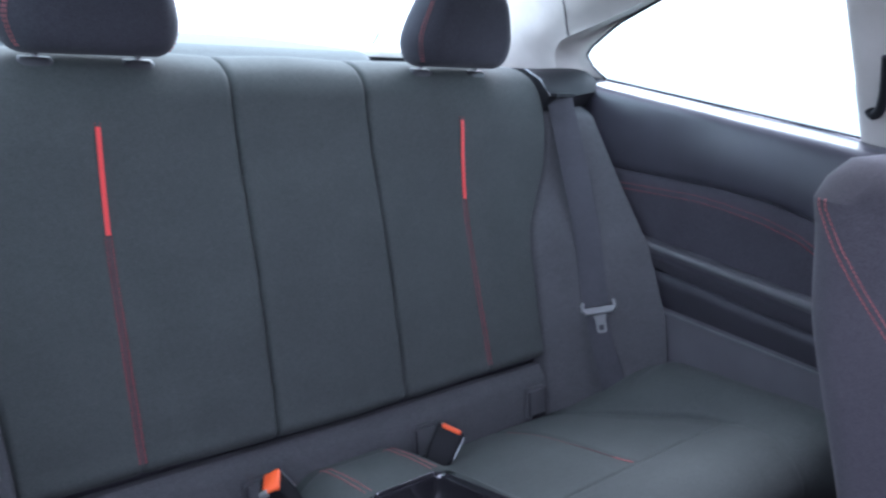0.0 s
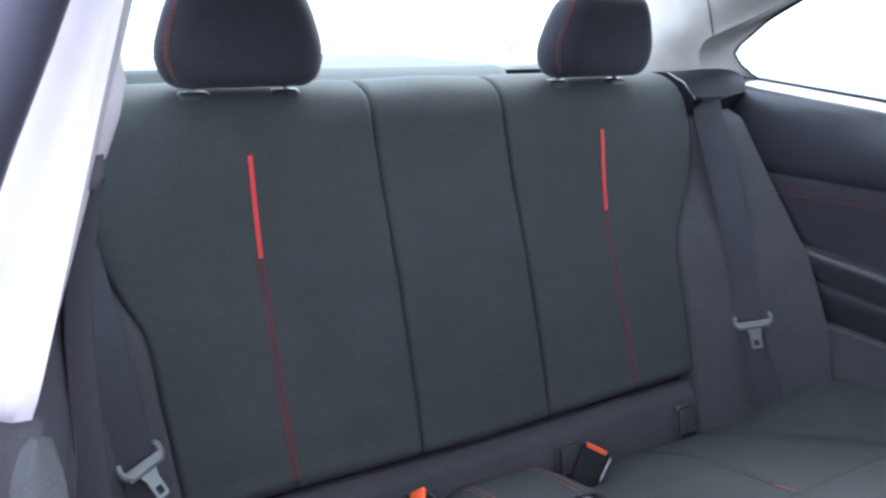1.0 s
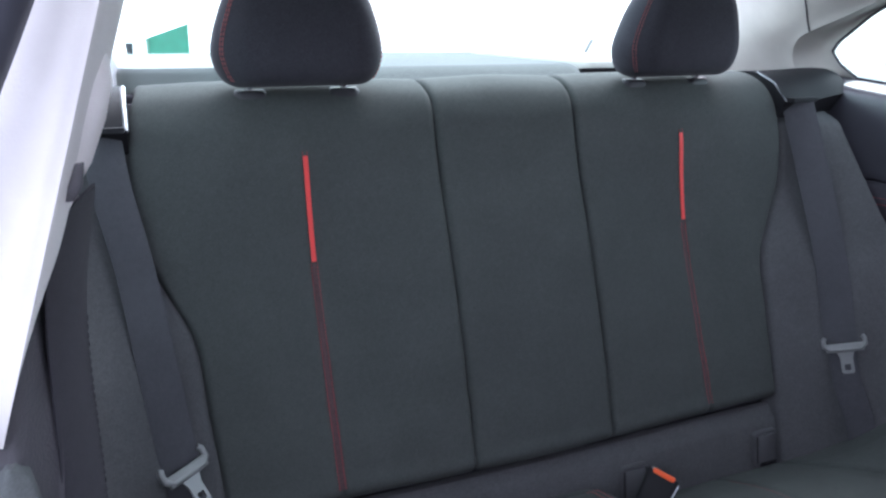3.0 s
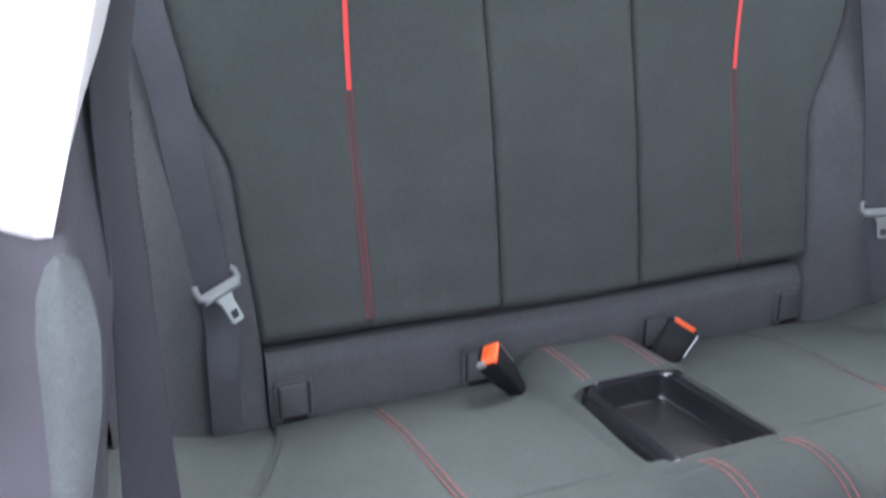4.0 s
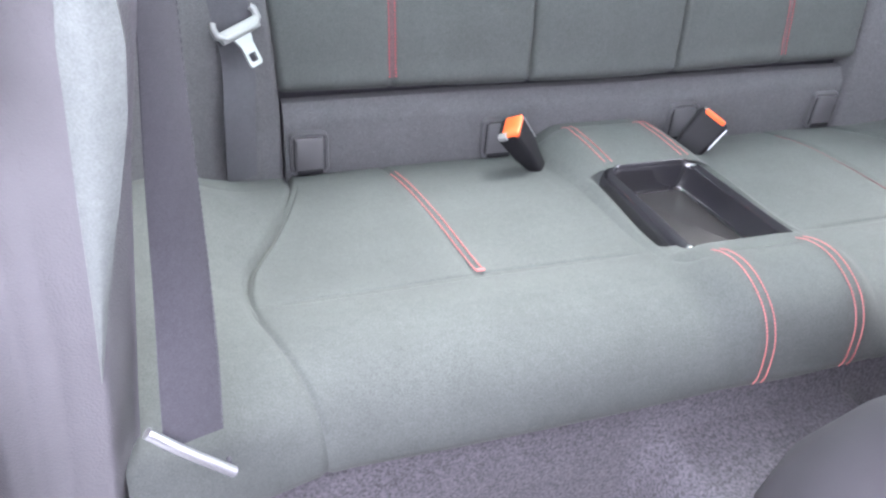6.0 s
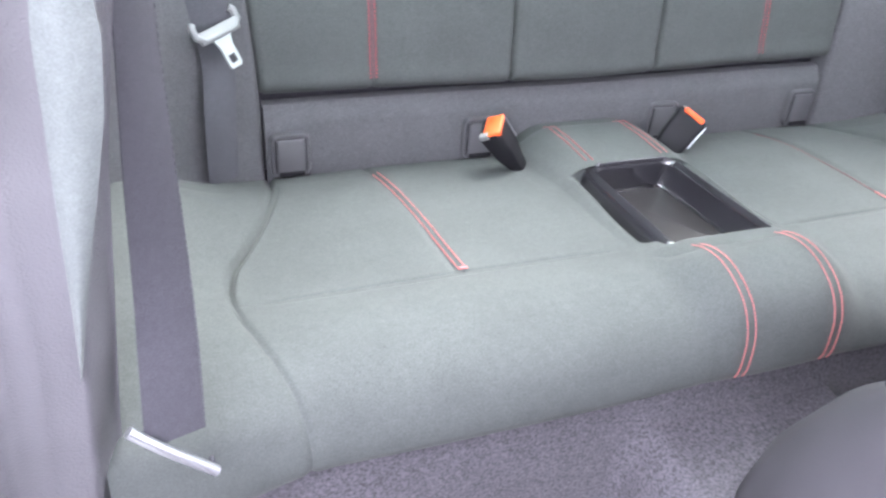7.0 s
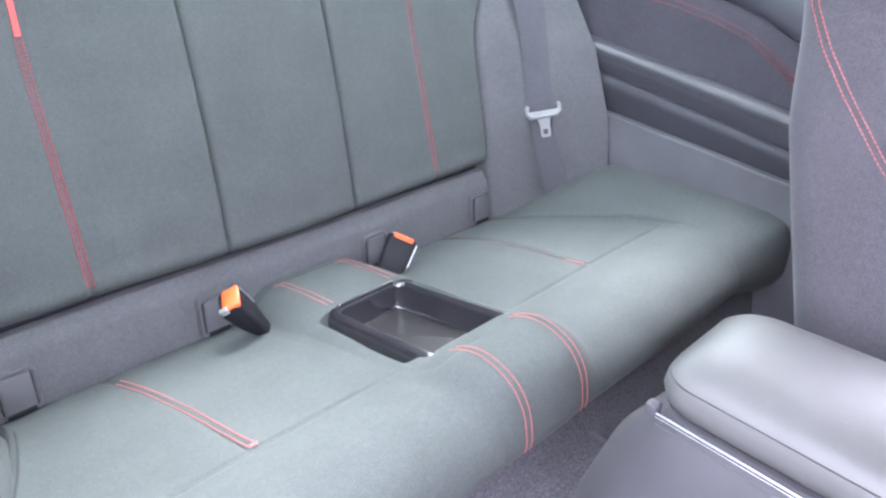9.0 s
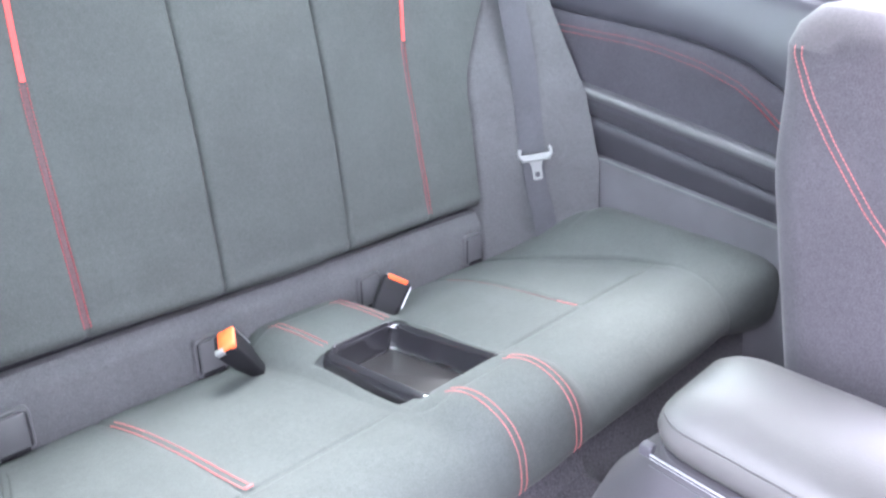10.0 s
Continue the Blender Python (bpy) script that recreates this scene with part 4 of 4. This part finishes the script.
part("bar", rod(smooth_path([(-0.6435, -0.541, 0.4785), (-0.630, -0.544, 0.4645), (-0.616, -0.546, 0.450), (-0.602, -0.547, 0.4355), (-0.590, -0.548, 0.423)], 20), 0.0042, 10), satin, bar)
part("foot", box((-0.5945, -0.540, 0.405), (-0.5905, -0.534, 0.424), 0.001), rubber, bar, "dark end of the bar")

# ---- floor, seat riser and tunnel ----
def floor_sheet(u, v):
    y = -0.46 - 1.45 * v
    x = -0.68 + 1.36 * u
    z = 0.02 + 0.275 * ease(-0.535, -0.476, y) + 0.006 * noise.noise(Vector((x * 5, y * 5, 0)))
    z = max(z, 0.02 + 0.232 * ease(0.20, 0.125, abs(x)) + 0.003 * noise.noise(Vector((x * 9, y * 9, 5))))
    return (x, y, z)


tagged(finish("floor", slab(floor_sheet, 110, 130, (0, 0, -0.03)), carpet), "grey speckled carpet over floor and centre tunnel", "carpet", "", "structure")
tagged(finish("sill", prism([(-0.70, 0.0), (-0.70, 0.16), (-0.68, 0.18), (-0.66, 0.16), (-0.655, 0.0)], -1.85, -0.60), trim_dark), "dark plastic door sill", "sill", "", "structure")

# ---- centre console with its padded armrest ----
console = thing("centre_console", "dark plastic centre console with a rounded rear end", "console")


def console_loop(z, hx, yr, r):
    spread = ease(0.30, 0.45, z)
    return [(x * (1 + spread * 0.8 * max(0.0, -0.66 - (yr - 1.75) / 2 - y)), (yr - 1.75) / 2 + y, z) for x, y in round_rect(hx, (yr + 1.75) / 2, r, 8, 16)]


part("body", loft([console_loop(0.05, 0.128, -0.575, 0.12), console_loop(0.20, 0.130, -0.565, 0.12), console_loop(0.32, 0.126, -0.570, 0.12), console_loop(0.41, 0.116, -0.598, 0.11), console_loop(0.465, 0.102, -0.636, 0.06), console_loop(0.495, 0.095, -0.656, 0.04), console_loop(0.502, 0.090, -0.660, 0.038)]), console_plastic, console)
widen = lambda y: 1 + 0.65 * max(0.0, -0.66 - y)
part("trim_line", rod([(-0.0935 * (1 + 0.8 * max(0.0, -0.66 - y)) - 0.0006, y, 0.4985) for y in np.linspace(-0.668, -1.0, 16)], 0.0006, 6), sleeve_grey, console, "fine glossy trim line")
armrest = thing("armrest", "smooth grey padded armrest on the centre console", "armrest")


def arm_loop(z, hx, hy, r):
    return [(x * widen(-0.90 + y) - 0.008, -0.90 + y, z) for x, y in round_rect(hx, hy, r, 10, 16)]


part("pad", loft([arm_loop(0.5080, 0.066, 0.226, 0.030), arm_loop(0.5125, 0.0755, 0.235, 0.034), arm_loop(0.5206, 0.0825, 0.242, 0.036), arm_loop(0.5314, 0.085, 0.245, 0.036), arm_loop(0.5426, 0.0840, 0.2435, 0.036), arm_loop(0.5449, 0.0832, 0.2427, 0.036), arm_loop(0.5453, 0.0800, 0.2395, 0.036), arm_loop(0.5462, 0.0800, 0.2395, 0.036), arm_loop(0.5465, 0.0828, 0.2423, 0.036), arm_loop(0.5521, 0.0805, 0.240, 0.038), arm_loop(0.5593, 0.074, 0.234, 0.040), arm_loop(0.5656, 0.063, 0.225, 0.040), arm_loop(0.5710, 0.046, 0.210, 0.036), arm_loop(0.5746, 0.028, 0.19, 0.024), arm_loop(0.5759, 0.010, 0.15, 0.009)]), hide, armrest)
for z, r in ((0.5110, 0.0013), (0.5070, 0.0006)):
    part("lid_edge", rod([(-0.088 * widen(y) - 0.008, y, z) for y in np.linspace(-0.668, -1.08, 14)], 0.75 * r, 8), satin, armrest, "bright metal lid edge")
part("hinge_plate", loft([arm_loop(0.5015, 0.082, 0.238, 0.034), arm_loop(0.5095, 0.080, 0.236, 0.034)]), console_plastic, armrest, "dark plate under the pad")
part("end_bracket", box((-0.097, -0.668, 0.5060), (-0.085, -0.656, 0.5170), 0.0015), trim_dark, armrest, "small dark end bracket")

# ---- far front seat ----
front_seat = thing("bucket_chair", "dark cloth front seat with red bolster stitching", "car seat")


def seat_back(z):
    """Centre line of the backrest, from the cushion up."""
    return -0.643 + 0.30 * (z - 0.85)


loops = []
for k in range(31):
    z = 0.30 + 0.586 * k / 30
    top = ease(0.69, 0.850, z)
    hx = 0.245 - 0.012 * top - 0.075 * ease(0.833, 0.886, z) ** 2
    hy = 0.075 - 0.017 * top - 0.018 * ease(0.863, 0.886, z)
    loops.append([(0.430 + x, seat_back(z) + y - 0.045 * ease(0.11, 0.24, abs(x)) * (1 if y < 0 else 0) * (1 - top), z) for x, y in round_rect(hx, hy, min(hy * 0.9, 0.05), 7)])
part("backrest", loft(loops), front_cloth, front_seat)
SEAM_Z, SEAM_Y = (0.52, 0.55, 0.66, 0.70, 0.76, 0.80, 0.84, 0.875), (-0.884, -0.857, -0.766, -0.722, -0.667, -0.634, -0.607, -0.596)
for off in (0.0, 0.0095):
    run = []
    for z in np.linspace(0.53, 0.850, 66):
        top = ease(0.69, 0.850, z)
        hy = 0.075 - 0.017 * top - 0.018 * ease(0.863, 0.886, z)
        r = min(hy * 0.9, 0.05)
        y = float(np.interp(z, SEAM_Z, SEAM_Y)) - off
        beyond = max(0.0, abs(y - seat_back(z)) - (hy - r)) if y > seat_back(z) else 0.0
        inset = r - math.sqrt(max(r * r - beyond * beyond, 0.0))
        run.append((0.430 - (0.245 - 0.012 * top - 0.075 * ease(0.833, 0.886, z) ** 2) - 0.0008 + inset, y, z))
    stitches(run, (-1, 0, 0), "stitching", front_seat, 0.0046, 0.0009, 0.0012, thread)
part("seat_cushion", loft([[(0.40 + x, -1.02 + y, z) for x, y in round_rect(a, b, 0.06, 6)] for a, b, z in ((0.22, 0.24, 0.20), (0.25, 0.27, 0.25), (0.25, 0.27, 0.33), (0.23, 0.25, 0.36))]), front_cloth, front_seat)
part("seat_base", box((0.22, -1.22, 0.0), (0.58, -0.80, 0.21), 0.01), trim_dark, front_seat)

# ---- far door pillar and its belt ----
far_pillar = tagged(new("far_pillar"), "pale moulded door pillar trim on the far side", "pillar trim", "", "structure")
part("upper_trim", quad_beam((0.775, -0.485, 0.78), (0.611, -0.444, 1.19), (0.0, 0.105, 0), (0, 0.100, 0), (0.03, 0, 0.008), (0.03, 0, 0.008)), trim_light, far_pillar)
part("belt_guide", rod(smooth_path([(0.655, -0.474, 1.010), (0.668, -0.472, 0.975), (0.682, -0.467, 0.945), (0.692, -0.459, 0.926), (0.698, -0.449, 0.920), (0.700, -0.442, 0.928)], 20), 0.0085, 10), black_matt, far_pillar, "black hooked belt guide")

# ---- outside ----
tagged(finish("ground", box((-400, -400, -0.48), (400, 400, -0.38)), asphalt, None, False), "pale worn paving around the car", "ground", "", "structure")
skip = thing("green_container", "green painted steel container standing outside", "container")
part("body", loft([[(x + 0.61, y + 14, z + 0.35 * (x + 0.3) * (1 if z > 1 else 0)) for x, y in round_rect(a, 0.5, 0.05, 3)] for a, z in ((0.31, -0.36), (0.33, 1.55), (0.35, 1.58))]), green_paint, skip)
post = thing("bollard", "dark post standing outside behind the car", "bollard")
part("shaft", rod([(-0.02, 14.0, -0.38), (-0.02, 14.0, 1.42)], 0.055, 12), rubber, post)
part("cap", rod([(-0.02, 14.0, 1.40), (-0.02, 14.0, 1.50)], 0.065, 12), rubber, post)
